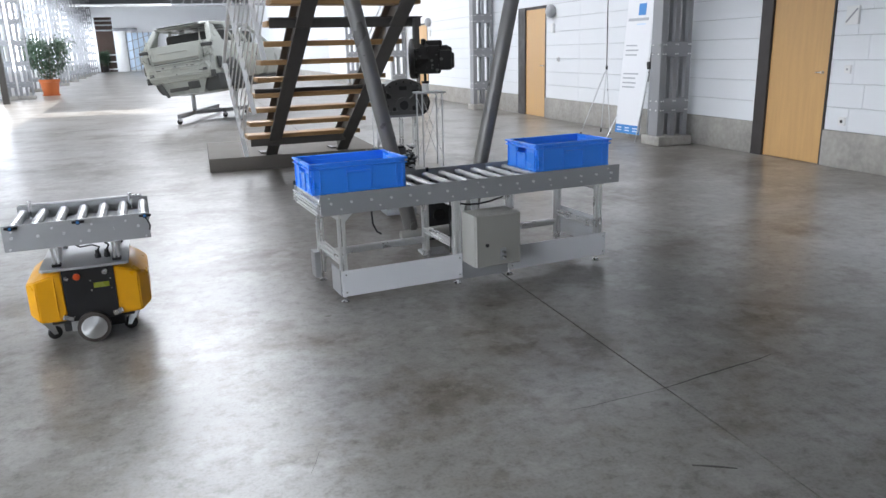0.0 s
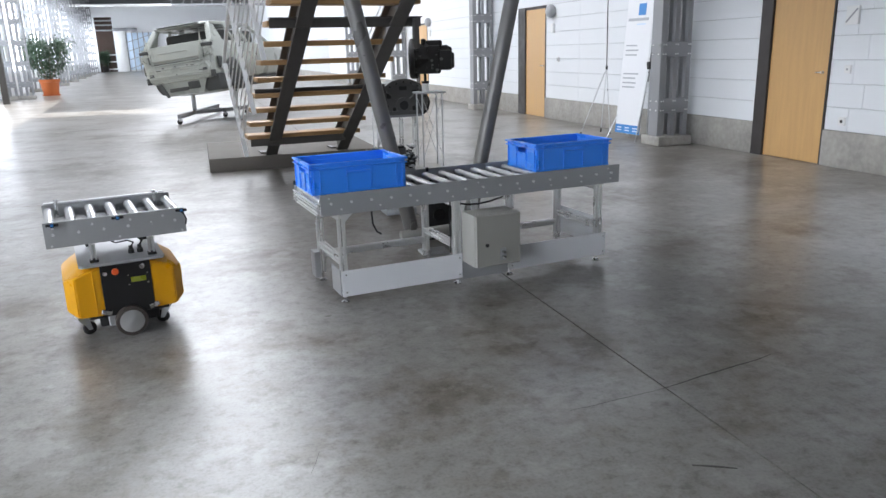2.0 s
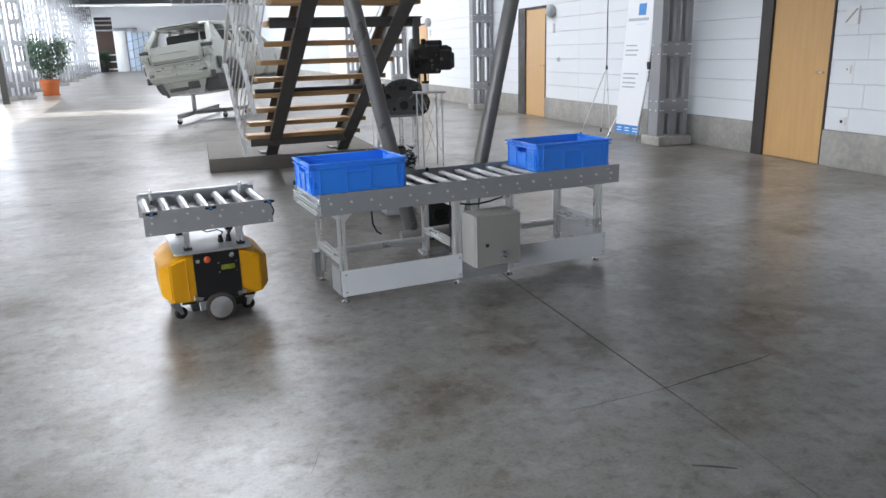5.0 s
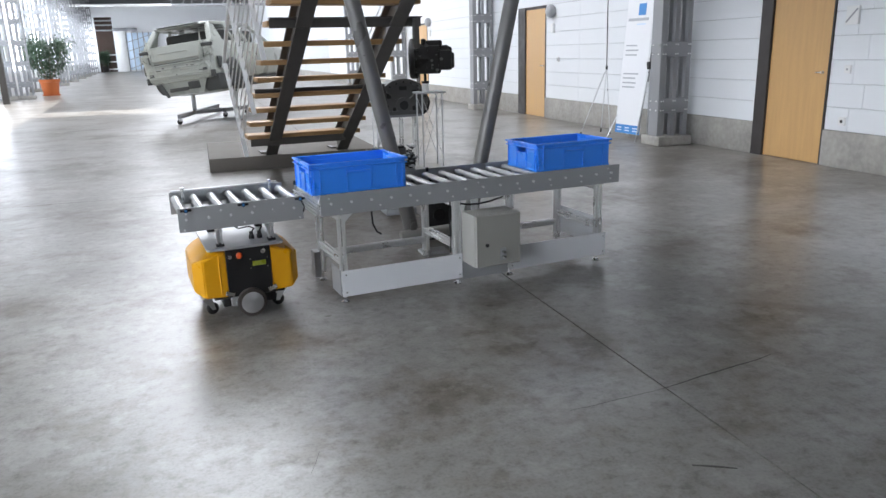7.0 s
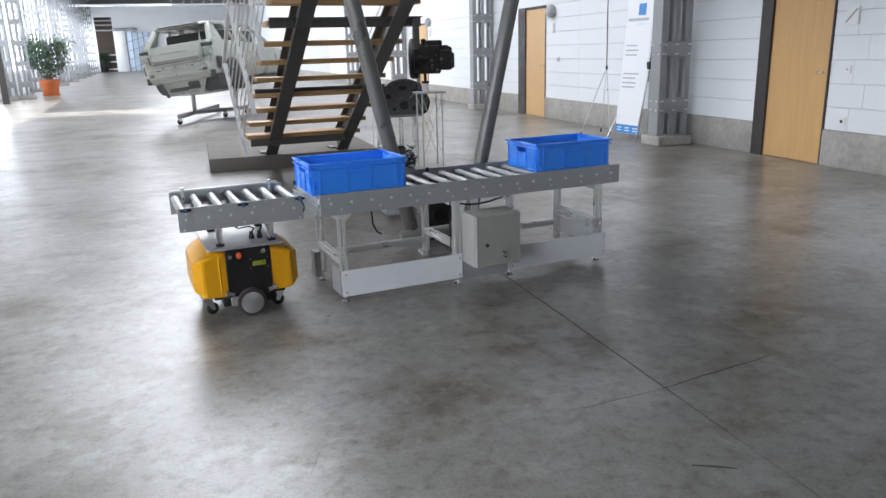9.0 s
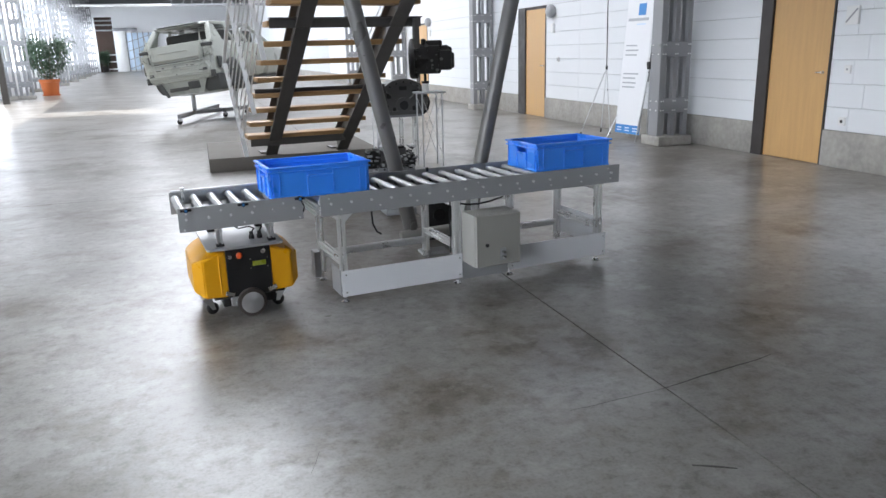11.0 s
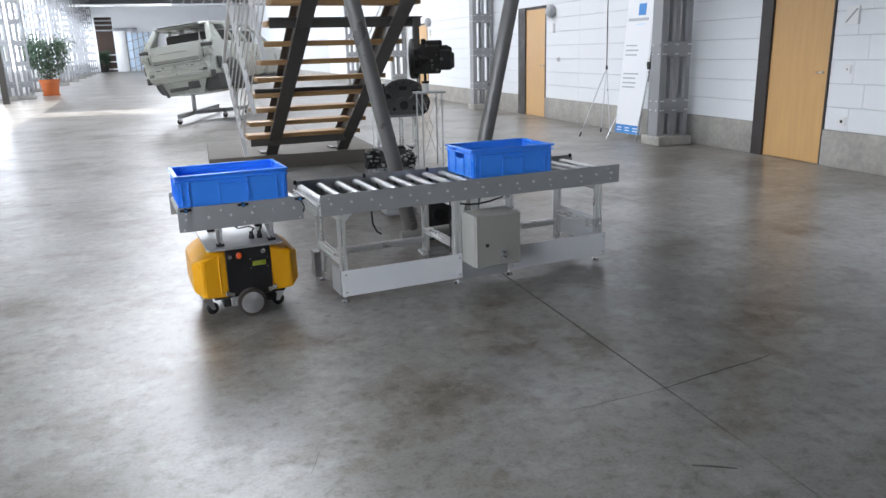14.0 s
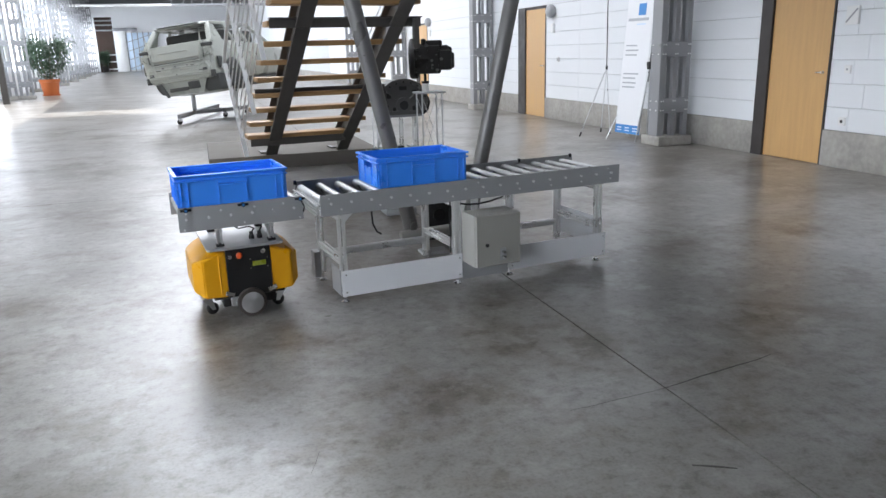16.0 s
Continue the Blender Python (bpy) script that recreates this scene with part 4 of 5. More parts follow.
    hull(rfm, [(sx * w, y, z) for sx in (-1, 1) for w, y, z in ((0.62, 0.34, ZR + 0.01), (0.66, 0.6, ZR + 0.045), (0.66, 1.6, ZR + 0.055), (0.62, 2.35, ZR + 0.0), (0.62, 0.34, ZR - 0.02), (0.62, 2.35, ZR - 0.03), (0.3, 0.5, ZR + 0.06), (0.3, 1.6, ZR + 0.075))])
    part("roof", rfm, CAR, car)
    part("roof_spoiler", box(bb(), -0.5, 0.5, 0.27, 0.42, ZR + 0.008, ZR + 0.03, 0.006), CAR_DARK, car)
    # dark box added inside so that the window openings look shaded
    part("dark_filler", box(bb(), -0.64, 0.64, 0.75, 2.6, 1.1, 1.40, 0.06), CAR_DARK, car)
    # floor pan and underside
    fp2 = bb()
    hull(fp2, [(sx * w, y, z) for sx in (-1, 1) for w, y, z in ((0.62, 0.03, 0.42), (0.44, 0.10, 0.06), (0.44, 1.2, 0.02), (0.66, 1.3, 0.35))])
    part("spare_wheel_well", fp2, CAR, car)
    ub = bb()
    box(ub, -0.75, 0.75, 1.0, 3.6, 0.12, 0.32, 0.03)
    for sx in (-1, 1):
        box(ub, sx * 0.55 - 0.06, sx * 0.55 + 0.06, 0.1, 3.8, 0.1, 0.36, 0.02)
        rod(ub, (sx * 0.62, 0.75, 0.42), (sx * 0.93, 0.75, 0.42), 0.32, seg=28)
    part("underbody", ub, CAR_DARK, car)
    part("exhaust_pipe", pipe(bb(), [(0.3, 0.05, 0.2), (0.32, 0.5, 0.12), (0.2, 1.0, 0.08), (0.15, 2.6, 0.08)], 0.035, 10), CAST_GREY, car)
    part("rear_cross_member", beam(bb(), (-0.7, 0.35, 0.22), (0.78, 0.35, 0.26), 0.1, 0.09, 0.01), CAR, car)
    part("tow_bracket", hull_part([(x, y, z) for x, z in ((-0.62, 0.34), (-0.52, 0.34), (-0.42, 0.03), (-0.36, 0.03)) for y in (0.0, 0.04)]), CAR_DARK, car)
    for sx in (-1, 1):
        part("rear_flange", hull_part([(sx * x, y, z) for x, z in ((0.9, 0.55), (0.9, 0.78), (0.935, 0.6), (0.93, 0.76)) for y in (0.12, 0.3)]), CAR_DARK, car)
    return car


def hull_part(pts):
    bm = bb()
    hull(bm, pts)
    return bm


CARM = pose(-0.30, 17.5, 0.58, 0, -6.5, -30)
car_shell(CARM)
stand = thing("car_stand", pose(0, 0, 0), "grey steel stand under the car body shell", "stand")
part("cross_foot", beam(bb(), (-0.46, 17.31, 0.17), (0.45, 20.71, 0.17), 0.09, 0.09, 0.006), COLUMN, stand)
part("cross_foot", beam(bb(), (0.55, 18.8, 0.17), (1.15, 19.6, 0.17), 0.09, 0.09, 0.006), COLUMN, stand)
part("spine", beam(bb(), (-0.13, 18.53, 0.17), (0.86, 19.2, 0.17), 0.09, 0.09, 0.006), COLUMN, stand)
for x, y in ((-0.13, 18.53), (0.86, 19.2)):
    part("post", beam(bb(), (x, y, 0.2), (x, y, 0.66), 0.10, 0.10, 0.006, (0, 1, 0)), GALV, stand)
for x, y in ((-0.46, 17.31), (0.45, 20.71), (0.57, 18.82), (1.13, 19.58)):
    part("caster_wheel", spin(bb(), [(0.03, -0.02), (0.06, -0.016), (0.06, 0.016), (0.03, 0.02)], 20, pose(x, y, 0.06, 90, 0, 40)), RUBBER, stand)
    part("caster_fork", box(bb(), x - 0.035, x + 0.035, y - 0.035, y + 0.035, 0.06, 0.13, 0.006), GALV, stand)


# gearbox on its slender table
table = thing("display_table", pose(2.765, 8.95, 0), "slender steel rod table with a small grey top", "table")
part("tabletop", box(bb(), -0.18, 0.18, -0.14, 0.14, 0.918, 0.94, 0.004), GREY_PLASTIC, table)
for x in (-0.13, 0.13):
    for y in (-0.12, 0.12):
        part("leg", rod(bb(), (x, y, 0), (x, y, 0.918), 0.010, seg=10), GALV, table)
for y in (-0.13, 0.13):
    part("brace", rod(bb(), (-0.13, y, 0.88), (0.13, y, 0.12), 0.004, seg=6), GALV, table)
    part("brace", rod(bb(), (0.13, y, 0.88), (-0.13, y, 0.12), 0.004, seg=6), GALV, table)

gb = thing("gearbox", pose(2.72, 8.95, 0.94, 0, 0, -20), "black cut-away gearbox with a round bell flange", "gearbox")
k = bb()
rod(k, (0, 0, 0), (0, 0, 0.1), 0.045, seg=18)
part("socket", k, WHITE_PLASTIC, gb, "white support socket")
k = bb()
rod(k, (0, 0, 0.1), (0, 0, 0.13), 0.05, seg=18)
rod(k, (0, 0, 0.13), (0, 0, 0.24), 0.018, seg=12)
part("support_pin", k, BLACK, gb)
k = bb()
rod(k, (-0.165, 0, 0.40), (-0.115, 0, 0.40), 0.245, seg=36)
rod(k, (-0.185, 0, 0.40), (-0.165, 0, 0.40), 0.225, 0.24, seg=36)
for a in range(12):
    an = a * math.pi / 6
    rod(k, (-0.115, 0.225 * math.cos(an), 0.4 + 0.225 * math.sin(an)), (-0.085, 0.225 * math.cos(an), 0.4 + 0.225 * math.sin(an)), 0.016, seg=8)
part("bell_flange", k, CAST_IRON, gb)
k = bb()
hull(k, [(x, y, z) for x, r in ((-0.115, 0.2), (0.06, 0.15)) for y, z in ((r, 0.4), (-r, 0.4), (0, 0.4 + r), (0, 0.4 - r), (0.7 * r, 0.4 + 0.75 * r), (-0.7 * r, 0.4 + 0.75 * r), (0.7 * r, 0.4 - 0.75 * r), (-0.7 * r, 0.4 - 0.75 * r))])
part("bell_housing", k, CAST_IRON, gb)
for x0, x1, z0, z1, w in ((-0.1, 0.2, 0.22, 0.56, 0.14), (0.1, 0.34, 0.26, 0.50, 0.13), (0.02, 0.22, 0.5, 0.62, 0.09), (0.2, 0.30, 0.42, 0.56, 0.07), (-0.04, 0.02, 0.52, 0.64, 0.06), (0.30, 0.37, 0.28, 0.47, 0.09), (-0.09, -0.06, 0.5, 0.65, 0.12)):
    part("housing", box(bb(), x0, x1, -w, w, z0, z1, 0.02), CAST_IRON, gb)
rg = random.Random(9)
for _ in range(26):
    x, z = rg.uniform(-0.08, 0.34), rg.uniform(0.26, 0.56)
    k = bb()
    rod(k, (x, -0.17, z), (x, -0.12, z), rg.uniform(0.008, 0.024), seg=8)
    part("boss", k, CAST_GREY if rg.random() < 0.4 else CAST_IRON, gb)
k = bb()
rod(k, (0.30, -0.03, 0.5), (0.30, 0.03, 0.5), 0.045, seg=18)
rod(k, (0.30, -0.035, 0.5), (0.30, 0.035, 0.5), 0.02, seg=12)
part("lifting_eye", k, CAST_IRON, gb)

# engine housing on a stand
en = thing("engine_block", pose(2.50, 9.35, 0.03), "grey cast engine housing with a round shaft bore", "engine")
k = bb()
hull(k, [(0.315 * math.cos(a) * (1.0 if math.sin(a) > -0.2 else 0.98), y, 0.80 + max(-0.165, 0.25 * math.sin(a))) for a in [i * math.pi / 12 for i in range(24)] for y in (-0.12, 0.3)])
part("housing", k, CAST_GREY, en)
k = bb()
for i in range(28):
    a0, a1 = i * math.pi / 14, (i + 1) * math.pi / 14
    q0 = Vector((0.306 * math.cos(a0), -0.13, 0.80 + max(-0.16, 0.245 * math.sin(a0))))
    q1 = Vector((0.306 * math.cos(a1), -0.13, 0.80 + max(-0.16, 0.245 * math.sin(a1))))
    if (q1 - q0).length > 0.004:
        beam(k, q0, q1, 0.05, 0.03, 0.0, (0, 1, 0.01))
part("flange", k, CAST_GREY, en)
for a in (35, 145):
    a = radians(a)
    part("rib", beam(bb(), (0.10 * math.cos(a), -0.125, 0.76 + 0.09 * math.sin(a)), (0.27 * math.cos(a), -0.125, 0.80 + 0.20 * math.sin(a)), 0.02, 0.05, 0.004, (0, 1, 0.01)), CAST_GREY, en)
# raised blocks, dark to paint the shade of recesses in the housing
for x, z, w, h in ((-0.19, 0.86, 0.03, 0.035), (0.16, 0.90, 0.04, 0.02), (0.0, 0.95, 0.05, 0.025), (-0.12, 0.68, 0.02, 0.03), (0.14, 0.69, 0.02, 0.03), (-0.22, 0.72, 0.02, 0.02)):
    part("pocket", box(bb(), x - w, x + w, -0.126, -0.116, z - h, z + h, 0.004), CAST_IRON, en, "dark raised block painted as a shaded recess")
for k in range(9):
    a = radians(10 + 20 * k)
    part("flange_bolt", rod(bb(), (0.285 * math.cos(a), -0.16, 0.80 + 0.225 * math.sin(a)), (0.285 * math.cos(a), -0.14, 0.80 + 0.225 * math.sin(a)), 0.012, seg=8), CAST_IRON, en)
k = bb()
rod(k, (0.0, -0.150, 0.735), (0.0, -0.12, 0.735), 0.10, seg=26)
part("bearing_ring", k, CAST_GREY, en)
# raised black disc painting the shade of the shaft bore
k = bb()
rod(k, (0.0, -0.155, 0.735), (0.0, -0.14, 0.735), 0.058, seg=24)
part("dark_bore_disc", k, BLACK, en)
part("hose", pipe(bb(), [(0.22, -0.1, 0.92), (0.31, -0.12, 0.86), (0.35, -0.12, 0.76), (0.32, -0.12, 0.66), (0.24, -0.1, 0.60)], 0.016), RUBBER, en)
part("frame", box(bb(), -0.27, 0.27, -0.1, 0.28, 0.58, 0.63, 0.004), COLUMN, en)
for x, y in ((-0.24, -0.07), (-0.03, -0.07), (0.24, 0.25), (-0.24, 0.25)):
    part("leg", profile((x, y, -0.03), (x, y, 0.58), 0.05), ALU, en)

# long cut-away gear unit low behind the conveyor
g = thing("gear_unit", pose(2.18, 8.78, 0), "long grey cut-away gear unit on a low stand", "machine part")
GL, GH = 0.645, 0.315
rg = random.Random(3)
part("stand", box(bb(), -GL * 0.46, GL * 0.46, -0.08, 0.12, 0, 0.05, 0.006), GREY_PLASTIC, g)
for x0, x1, z1 in ((-0.48, -0.20, 0.86), (-0.22, 0.10, 0.70), (0.08, 0.30, 0.92), (0.28, 0.48, 0.62)):
    part("housing", box(bb(), GL * x0, GL * x1, -0.07, 0.10, 0.04, GH * z1, 0.015), CAST_IRON if x0 < -0.3 or x0 > 0.2 else CAST_GREY, g)
for _ in range(120):
    x, z, r = rg.uniform(-0.48, 0.48) * GL, rg.uniform(0.08, 1.0) * GH, rg.uniform(0.005, 0.024)
    y0 = rg.uniform(-0.12, -0.085)
    k = bb()
    if rg.random() < 0.5:
        rod(k, (x, y0, z), (x, 0.02, z), r, seg=12)
    else:
        box(k, x - r * 1.6, x + r * 1.6, y0, 0.0, z - r * 0.6, z + r * 0.6, 0.002)
    part("gear", k, rg.choice((CAST_GREY, CAST_GREY, CAST_IRON, GALV, GALV, BLACK, COLUMN)), g)
for x, z in ((-0.30, 2.6), (-0.22, 1.7), (0.12, 1.5)):
    part("sensor_rod", rod(bb(), (GL * x, 0.02, GH * 0.6), (GL * x, 0.02, GH * z), 0.006, seg=8), GALV, g)

# hub and cover plate by the foot of the struts
hub = thing("coupling_disc", pose(1.68, 5.32, 0), "round black coupling disc behind the floor pipe", "machine part")
k = bb()
spin(k, [(0.09, -0.05), (0.12, -0.045), (0.125, 0.0), (0.12, 0.045), (0.09, 0.05)], 32, pose(0, 0, 0.2, 90, 0, 0))
part("disc", k, RUBBER, hub)
k = bb()
rod(k, (0, -0.065, 0.2), (0, -0.05, 0.2), 0.05, seg=20)
part("hub", k, CAST_IRON, hub)
part("cradle", box(bb(), -0.09, 0.09, -0.05, 0.05, 0, 0.09, 0.006), CAST_IRON, hub)
part("cable", pipe(bb(), [(0.03, -0.06, 0.30), (0.09, -0.08, 0.29), (0.12, -0.08, 0.24), (0.125, -0.09, 0.17)], 0.006), CABLE, hub)
tagged(new("floor_block", mesh_of("floor_block", box(bb(), 1.5, 1.78, 6.25, 6.5, 0, 0.06, 0.008), GREY_PLASTIC)), "low grey block on the floor behind the conveyor", "block")


# ---- plants ----
def ficus(m, seed, label, pot_material=TERRACOTTA):
    p = thing("potted_ficus", m, label, "potted plant", "potted plants")
    rg = random.Random(seed)
    part("pot", spin(bb(), [(0.29, 0.05), (0.31, 0.08), (0.37, 0.56), (0.41, 0.57), (0.41, 0.68), (0.37, 0.68), (0.36, 0.62)], 36), pot_material, p)
    part("saucer", spin(bb(), [(0.2, 0.0), (0.34, 0.0), (0.36, 0.05), (0.3, 0.05)], 30), pot_material, p)
    part("soil", spin(bb(), [(0.33, 0.60), (0.355, 0.645), (0.1, 0.66)], 24), SOIL, p)
    tips = []
    for i in range(7):
        a = i * 0.9 + rg.uniform(-0.3, 0.3)
        q = [Vector((0.08 * math.cos(a), 0.08 * math.sin(a), 0.64))]
        lean = rg.uniform(0.05, 0.32)
        for j in range(5):
            q.append(q[-1] + Vector((lean * math.cos(a) * 0.6 + rg.uniform(-0.05, 0.05), lean * math.sin(a) * 0.6 + rg.uniform(-0.05, 0.05), rg.uniform(0.24, 0.36))))
            tips.append(q[-1])
        st = bb()
        for j in range(5):
            rod(st, q[j], q[j + 1], 0.022 - 0.0035 * j, 0.0185 - 0.0035 * j, seg=7)
        part("stem", st, BARK, p)
        for j in range(2, 6):
            for _ in range(3):
                b = rg.uniform(0, 6.28)
                e = q[j] + Vector((math.cos(b), math.sin(b), rg.uniform(-0.1, 0.6))) * rg.uniform(0.2, 0.42)
                tips.append(e)
    lv = bb()
    for tpt in tips:
        for _ in range(44):
            o = Vector((rg.gauss(0, 0.13), rg.gauss(0, 0.13), rg.gauss(0, 0.13)))
            c = tpt + o
            if c.z < 0.62:
                continue
            ln, wd = rg.uniform(0.07, 0.12), rg.uniform(0.025, 0.04)
            d = Vector((rg.uniform(-1, 1), rg.uniform(-1, 1), rg.uniform(-1.1, 0.2))).normalized()
            sd = d.cross(Vector((rg.uniform(-0.3, 0.3), rg.uniform(-0.3, 0.3), 1))).normalized()
            nrm = d.cross(sd) * 0.012
            v = [lv.verts.new(c), lv.verts.new(c + d * ln * 0.5 + sd * wd + nrm), lv.verts.new(c + d * ln), lv.verts.new(c + d * ln * 0.5 - sd * wd + nrm)]
            lv.faces.new((v[0], v[1], v[2]))
            lv.faces.new((v[0], v[2], v[3]))
    tagged(part("leaves", lv, LEAF, p), "dark green small leaves", kind="stuff")
    return p


ficus(pose(-6.05, 35.8, 0), 11, "bushy ficus in an orange pot by a column")
ficus(pose(-10.2, 97.2, 0, 0, 0, 70), 12, "leafy ficus in a dark pot in the room beyond", FRAME_DARK)

# ---- banner and stand ----
bn = thing("display_banner", pose(0, 0, 0), "white roll-up banner with a blue foot strip", "banner")
BANNER_M = pose(6.27, 10.28, 0, 0, 0, -84)  # x runs along its width, y to the front
BW = 0.60


def sheet(x0, x1, z0, z1, d, mt, name, par):
    """A thin piece on the leaning banner, d in front of its film."""
    lean = 0.09
    bm = bb()
    hull(bm, [(x, lean * z + e - d, z) for x in (x0, x1) for z in (z0, z1) for e in (0, -0.0012)])
    return part(name, bm, mt, par)


bn.matrix_basis = BANNER_M
for z0, z1 in ((0.10, 0.30), (0.30, 0.55), (0.55, 2.25)):
    sheet(0, BW, z0, z1, 0.0, PAPER, "film", bn)
sheet(0.004, BW - 0.004, 0.102, 0.235, 0.003, PRINT_BLUE, "foot_strip", bn)
for k in range(3):
    for j in range(2):
        sheet(0.05 + 0.19 * k, 0.16 + 0.19 * k, 0.14 + 0.04 * j, 0.158 + 0.04 * j, 0.005, PRINT_LIGHT, "text_bar", bn)
sheet(0.27, 0.44, 1.87, 2.04, 0.003, PRINT_BLUE, "emblem", bn)
sheet(0.05, 0.52, 1.79, 1.83, 0.003, PRINT_GREY, "text_bar", bn)
sheet(0.26, 0.46, 1.73, 1.75, 0.003, PRINT_LIGHT, "text_bar", bn)
for z, a in ((1.42, 0.32), (1.35, 0.36), (1.28, 0.34), (1.0, 0.42), (0.935, 0.36), (0.865, 0.38), (0.80, 0.36)):
    sheet(0.06, a, z, z + 0.02, 0.003, PRINT_GREY, "text_bar", bn)
part("rear_pole", rod(bb(), (0.61, 0.12, 0.9), (0.62, 0.24, 2.25), 0.008, seg=8), BLACK, bn)
part("clamp", box(bb(), 0.585, 0.655, 0.10, 0.17, 1.08, 1.19, 0.006), BLACK, bn)
for a, b in (((0.62, 0.14, 1.12), (0.64, -0.10, 0.0)), ((0.62, 0.14, 1.12), (0.55, 0.2, 0.0)), ((0.62, 0.13, 1.1), (0.60, -0.02, 0.12)), ((0.04, 0.09, 0.5), (-0.05, -0.12, 0.0)), ((0.04, 0.09, 0.3), (0.06, 0.25, 0.0))):
    part("leg", rod(bb(), a, b, 0.008, seg=8), GALV, bn)

pole = thing("floor_stand", pose(6.43, 10.85, 0), "thin dark tripod stand leaning beside the banner", "stand")
part("pole", rod(bb(), (0.0, 0.0, 1.1), (-0.02, 0, 2.6), 0.008, seg=8), BLACK, pole)
k = bb()
rod(k, (0, 0, 1.06), (0, 0, 1.12), 0.018, seg=10)
part("joint", k, BLACK, pole)
for a in ((-0.525, -0.09, 0.0), (0.09, -0.02, 0.0), (0.1, 0.3, 0.0)):
    part("leg", rod(bb(), (0, 0, 1.09), a, 0.007, seg=8), GALV, pole)
    k = bb()
    rod(k, (a[0], a[1], 0), (a[0] * 0.93, a[1] * 0.93, 0.07), 0.012, seg=8)
    part("rubber_foot", k, RUBBER, pole)

# ---- fixtures on the east wall ----
for y, z in ((13.84, 2.14), (22.2, 2.28)):
    lp = thing("wall_lamp", pose(WX, y, z), "round grey bulkhead lamp on the block wall", "wall lamp", "bulkhead lamps")
    part("housing", spin(bb(), [(0.10, 0.0), (0.11, 0.02), (0.128, 0.04), (0.128, 0.08)], 28, pose(0, 0, 0, 0, -90, 0)), GREY_PLASTIC, lp)
    part("diffuser", spin(bb(), [(0.12, 0.08), (0.11, 0.12), (0.075, 0.15), (0.03, 0.16)], 28, pose(0, 0, 0, 0, -90, 0)), GREY_PLASTIC, lp, "grey domed diffuser")
    bx = thing("wall_box", pose(WX, y - 0.03, z - 0.33), "small white junction box on the block wall", "junction box", "wall boxes")
    part("cover", box(bb(), -0.06, 0.0, -0.05, 0.05, -0.09, 0.09, 0.01), WHITE_PLASTIC, bx)
    part("cable", rod(bb(), (-0.008, 0, 0.09), (-0.008, 0.02, 0.2), 0.006, seg=6), WHITE_PLASTIC, bx)
for z, lab, cat in ((1.11, "white light switch on the block wall", "light switch"), (0.532, "white power socket low on the wall", "power socket")):
    sw = thing("light_switch" if z > 1 else "power_socket", pose(WX, 6.525, z), lab, cat)
    part("plate", box(bb(), -0.022, 0.0, -0.045, 0.045, -0.045, 0.045, 0.006), WHITE_PLASTIC, sw)
    if z > 1:
        part("rocker", box(bb(), -0.026, -0.022, -0.012, 0.012, -0.012, 0.012, 0.002), GREY_PLASTIC, sw)
    else:
        k = bb()
        rod(k, (-0.025, 0, 0), (-0.022, 0, 0), 0.019, seg=18)
        part("insert", k, FRAME_DARK, sw)
pn = thing("wall_sign", pose(WX, 6.536, 1.69), "square white plate with a dark diagonal bar", "sign")
part("plate", box(bb(), -0.03, 0.0, -0.085, 0.085, -0.10, 0.10, 0.008), WHITE_PLASTIC, pn)
part("diagonal_bar", beam(bb(), (-0.033, 0.07, -0.07), (-0.033, -0.07, 0.07), 0.005, 0.018, 0.0, (0, 0.7, 0.7)), GREY_PLASTIC, pn)
for y, z in ((13.6, 1.2),):
    sw = thing("light_switch", pose(WX, y, z), "white light switch on the block wall", "light switch")
    part("plate", box(bb(), -0.022, 0.0, -0.045, 0.045, -0.045, 0.045, 0.006), WHITE_PLASTIC, sw)
    part("rocker", box(bb(), -0.03, -0.022, -0.03, 0.03, -0.03, 0.03, 0.003), GREY_PLASTIC, sw)

# lattice girder under the roof, far down the hall
gd = thing("roof_girder", pose(0, 0, 0), "grey steel lattice girder under the roof", "girder")
for z in (4.6, 5.6):
    part("chord", beam(bb(), (-1.0, 50, z), (6.97, 50, z), 0.14, 0.14), COLUMN, gd)
for k in range(13):
    part("web_bar", beam(bb(), (-1 + 0.6 * k, 50, 4.6), (-1 + 0.6 * k + (0.6 if k % 2 else 0.0), 50, 5.6), 0.07, 0.07, 0.0, (0, 1, 0)), COLUMN, gd)


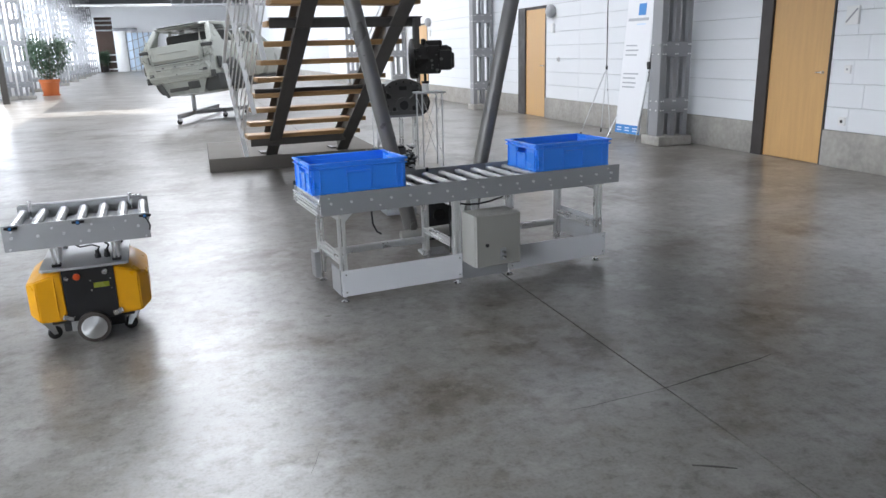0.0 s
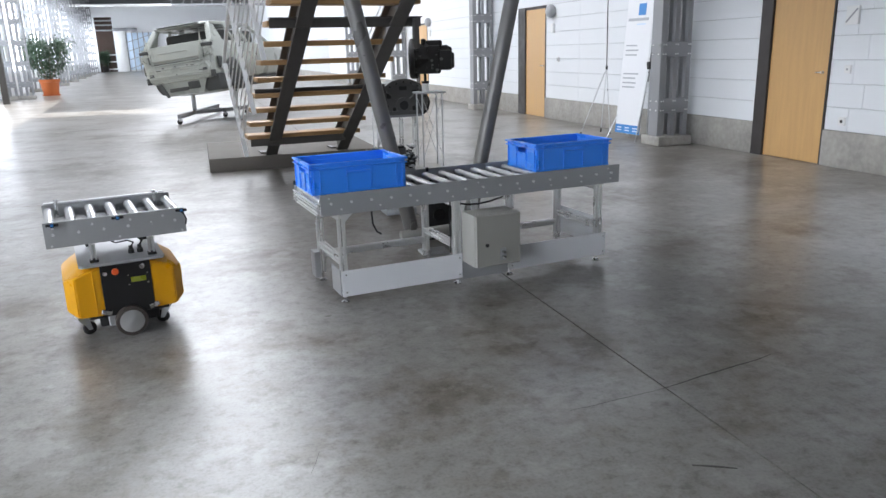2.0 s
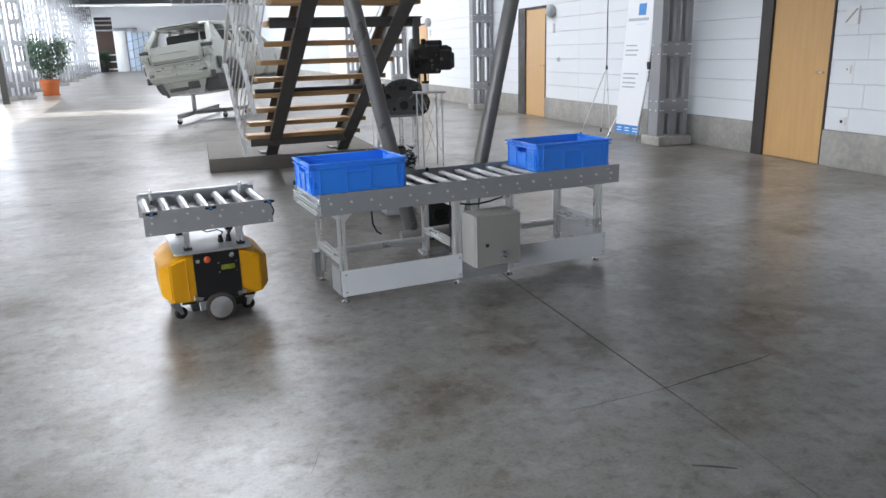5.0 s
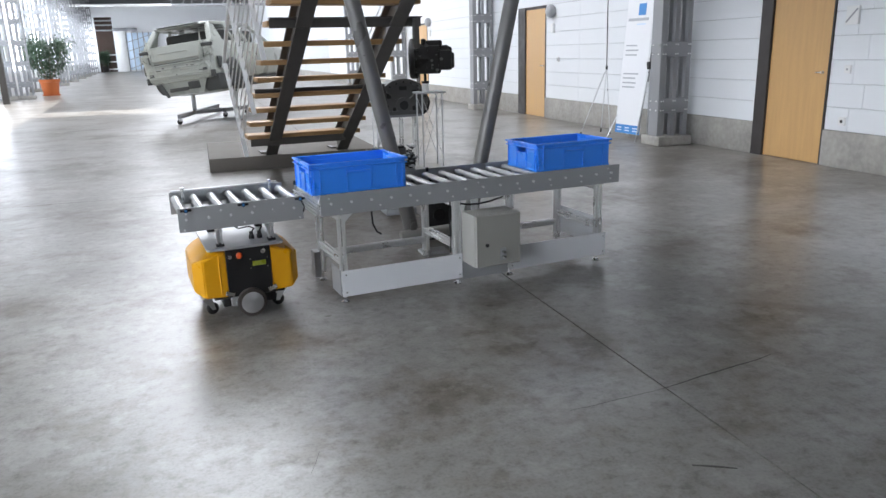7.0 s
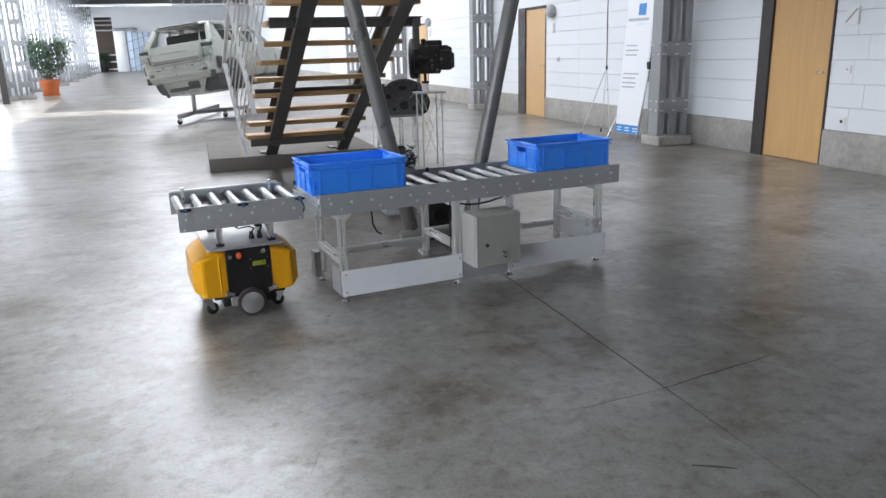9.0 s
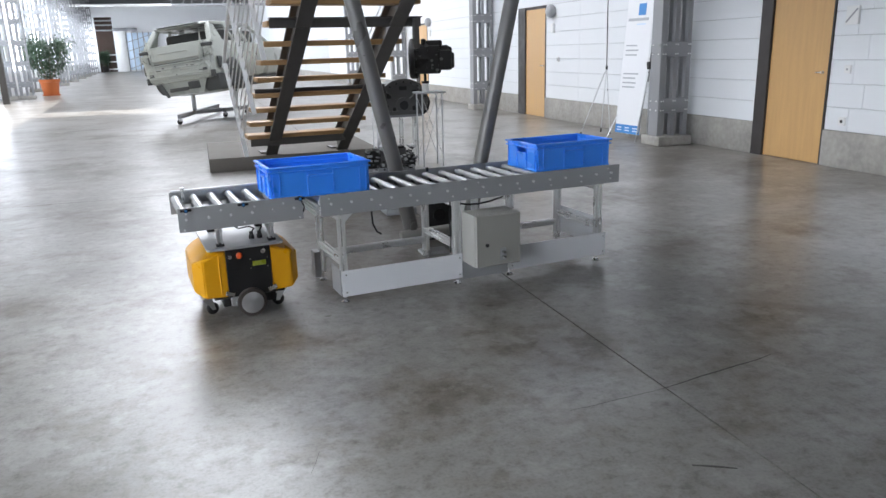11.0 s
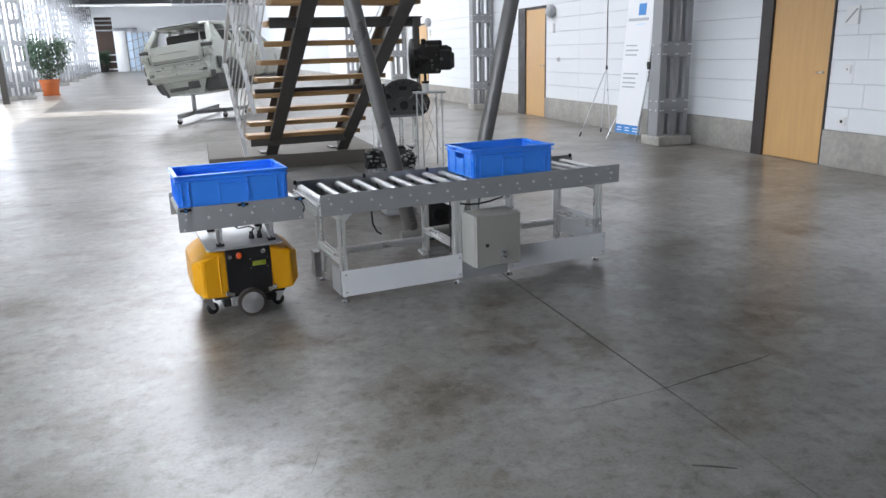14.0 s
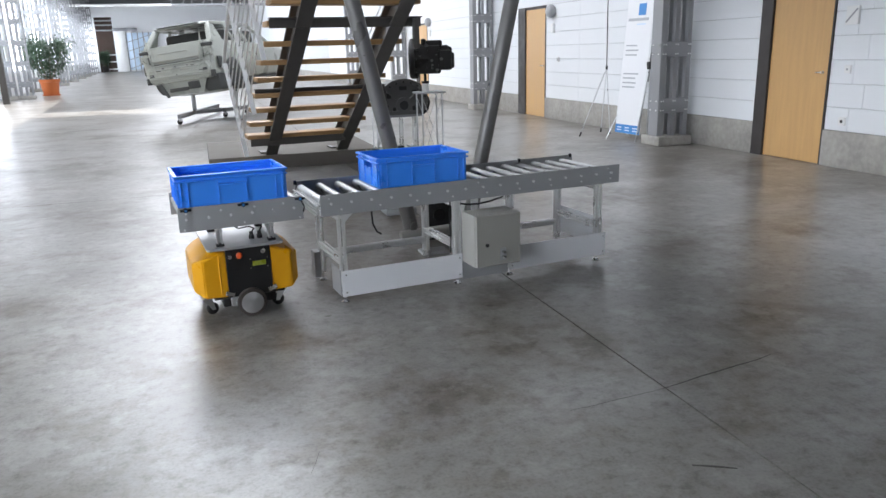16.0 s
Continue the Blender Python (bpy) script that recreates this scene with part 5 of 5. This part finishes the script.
# ---- what moves ----
def motions():
    # cart: way along the conveyor's axis before its stop, sideways offset, heading
    run = [(0, -0.806, 0.006, 3.8), (0.3, -0.808, 0.006, 4.8), (0.6, -0.812, 0.006, 6.8), (0.8, -0.816, 0.006, 8.7), (1.0, -0.814, 0.006, 10.2), (1.2, -0.785, 0.008, 10.3), (1.5, -0.731, 0.010, 10.0), (2.0, -0.653, 0.011, 10.2), (2.5, -0.572, 0.014, 9.5), (3.0, -0.490, 0.018, 9.0), (3.5, -0.412, 0.014, 8.5), (4.0, -0.331, 0.011, 7.9), (4.5, -0.252, 0.009, 7.5), (5.0, -0.175, 0.008, 7.2), (5.5, -0.103, 0.006, 6.9), (6.0, -0.045, 0.005, 6.7), (6.5, -0.010, 0.003, 6.5), (7.0, 0.0, 0.0, 6.28), (16, 0.0, 0.0, 6.28)]
    th = radians(6.279)
    c, s = math.cos(th), math.sin(th)
    walk(agv, [(t, pose(0.135 + d * c - o * s, 4.323 + d * s + o * c, 0, 0, 0, a)) for t, d, o, a in run])

    def at_time(t, col):
        for p0, p1 in zip(run, run[1:]):
            if p0[0] <= t <= p1[0]:
                return p0[col] + (p1[col] - p0[col]) * (t - p0[0]) / (p1[0] - p0[0])
        return run[-1][col]

    steps = [0.1 * i for i in range(71)] + [16.0]
    for wh in WHEELS:
        at = wh.matrix_basis.translation.copy()
        walk(wh, [(t, pose(at.x, at.y, at.z, 0, math.degrees((at_time(t, 1) - at.y * radians(at_time(t, 3))) / 0.082), 0)) for t in steps])
    for ct, m in CASTERS:
        back = math.cos(m.to_euler().z)
        walk(ct, [(t, m @ pose(0, 0, 0, 0, math.degrees(at_time(t, 1) * back / 0.036), 0)) for t in steps])

    # crates: place of their near end along the rollers
    ca = [(0, -0.03), (9.85, -0.03), (10.1, -0.052), (11.3, -0.343), (11.5, -0.394), (12.0, -0.518), (12.5, -0.638), (12.9, -0.733), (13.05, -0.748), (14.5, -0.75), (15, -0.753), (16, -0.753)]
    cb = [(0, 1.467), (12.2, 1.470), (12.45, 1.462), (12.6, 1.43), (13.0, 1.318), (13.5, 1.166), (14.0, 1.006), (14.5, 0.835), (15.0, 0.676), (15.5, 0.525), (16.0, 0.379)]
    walk(crate_a, [(t, CONV @ pose(u + 0.3, CRATE_V, CRATE_Z)) for t, u in ca])
    walk(crate_b, [(t, CONV @ pose(u + 0.3, CRATE_V, CRATE_Z)) for t, u in cb])


motions()
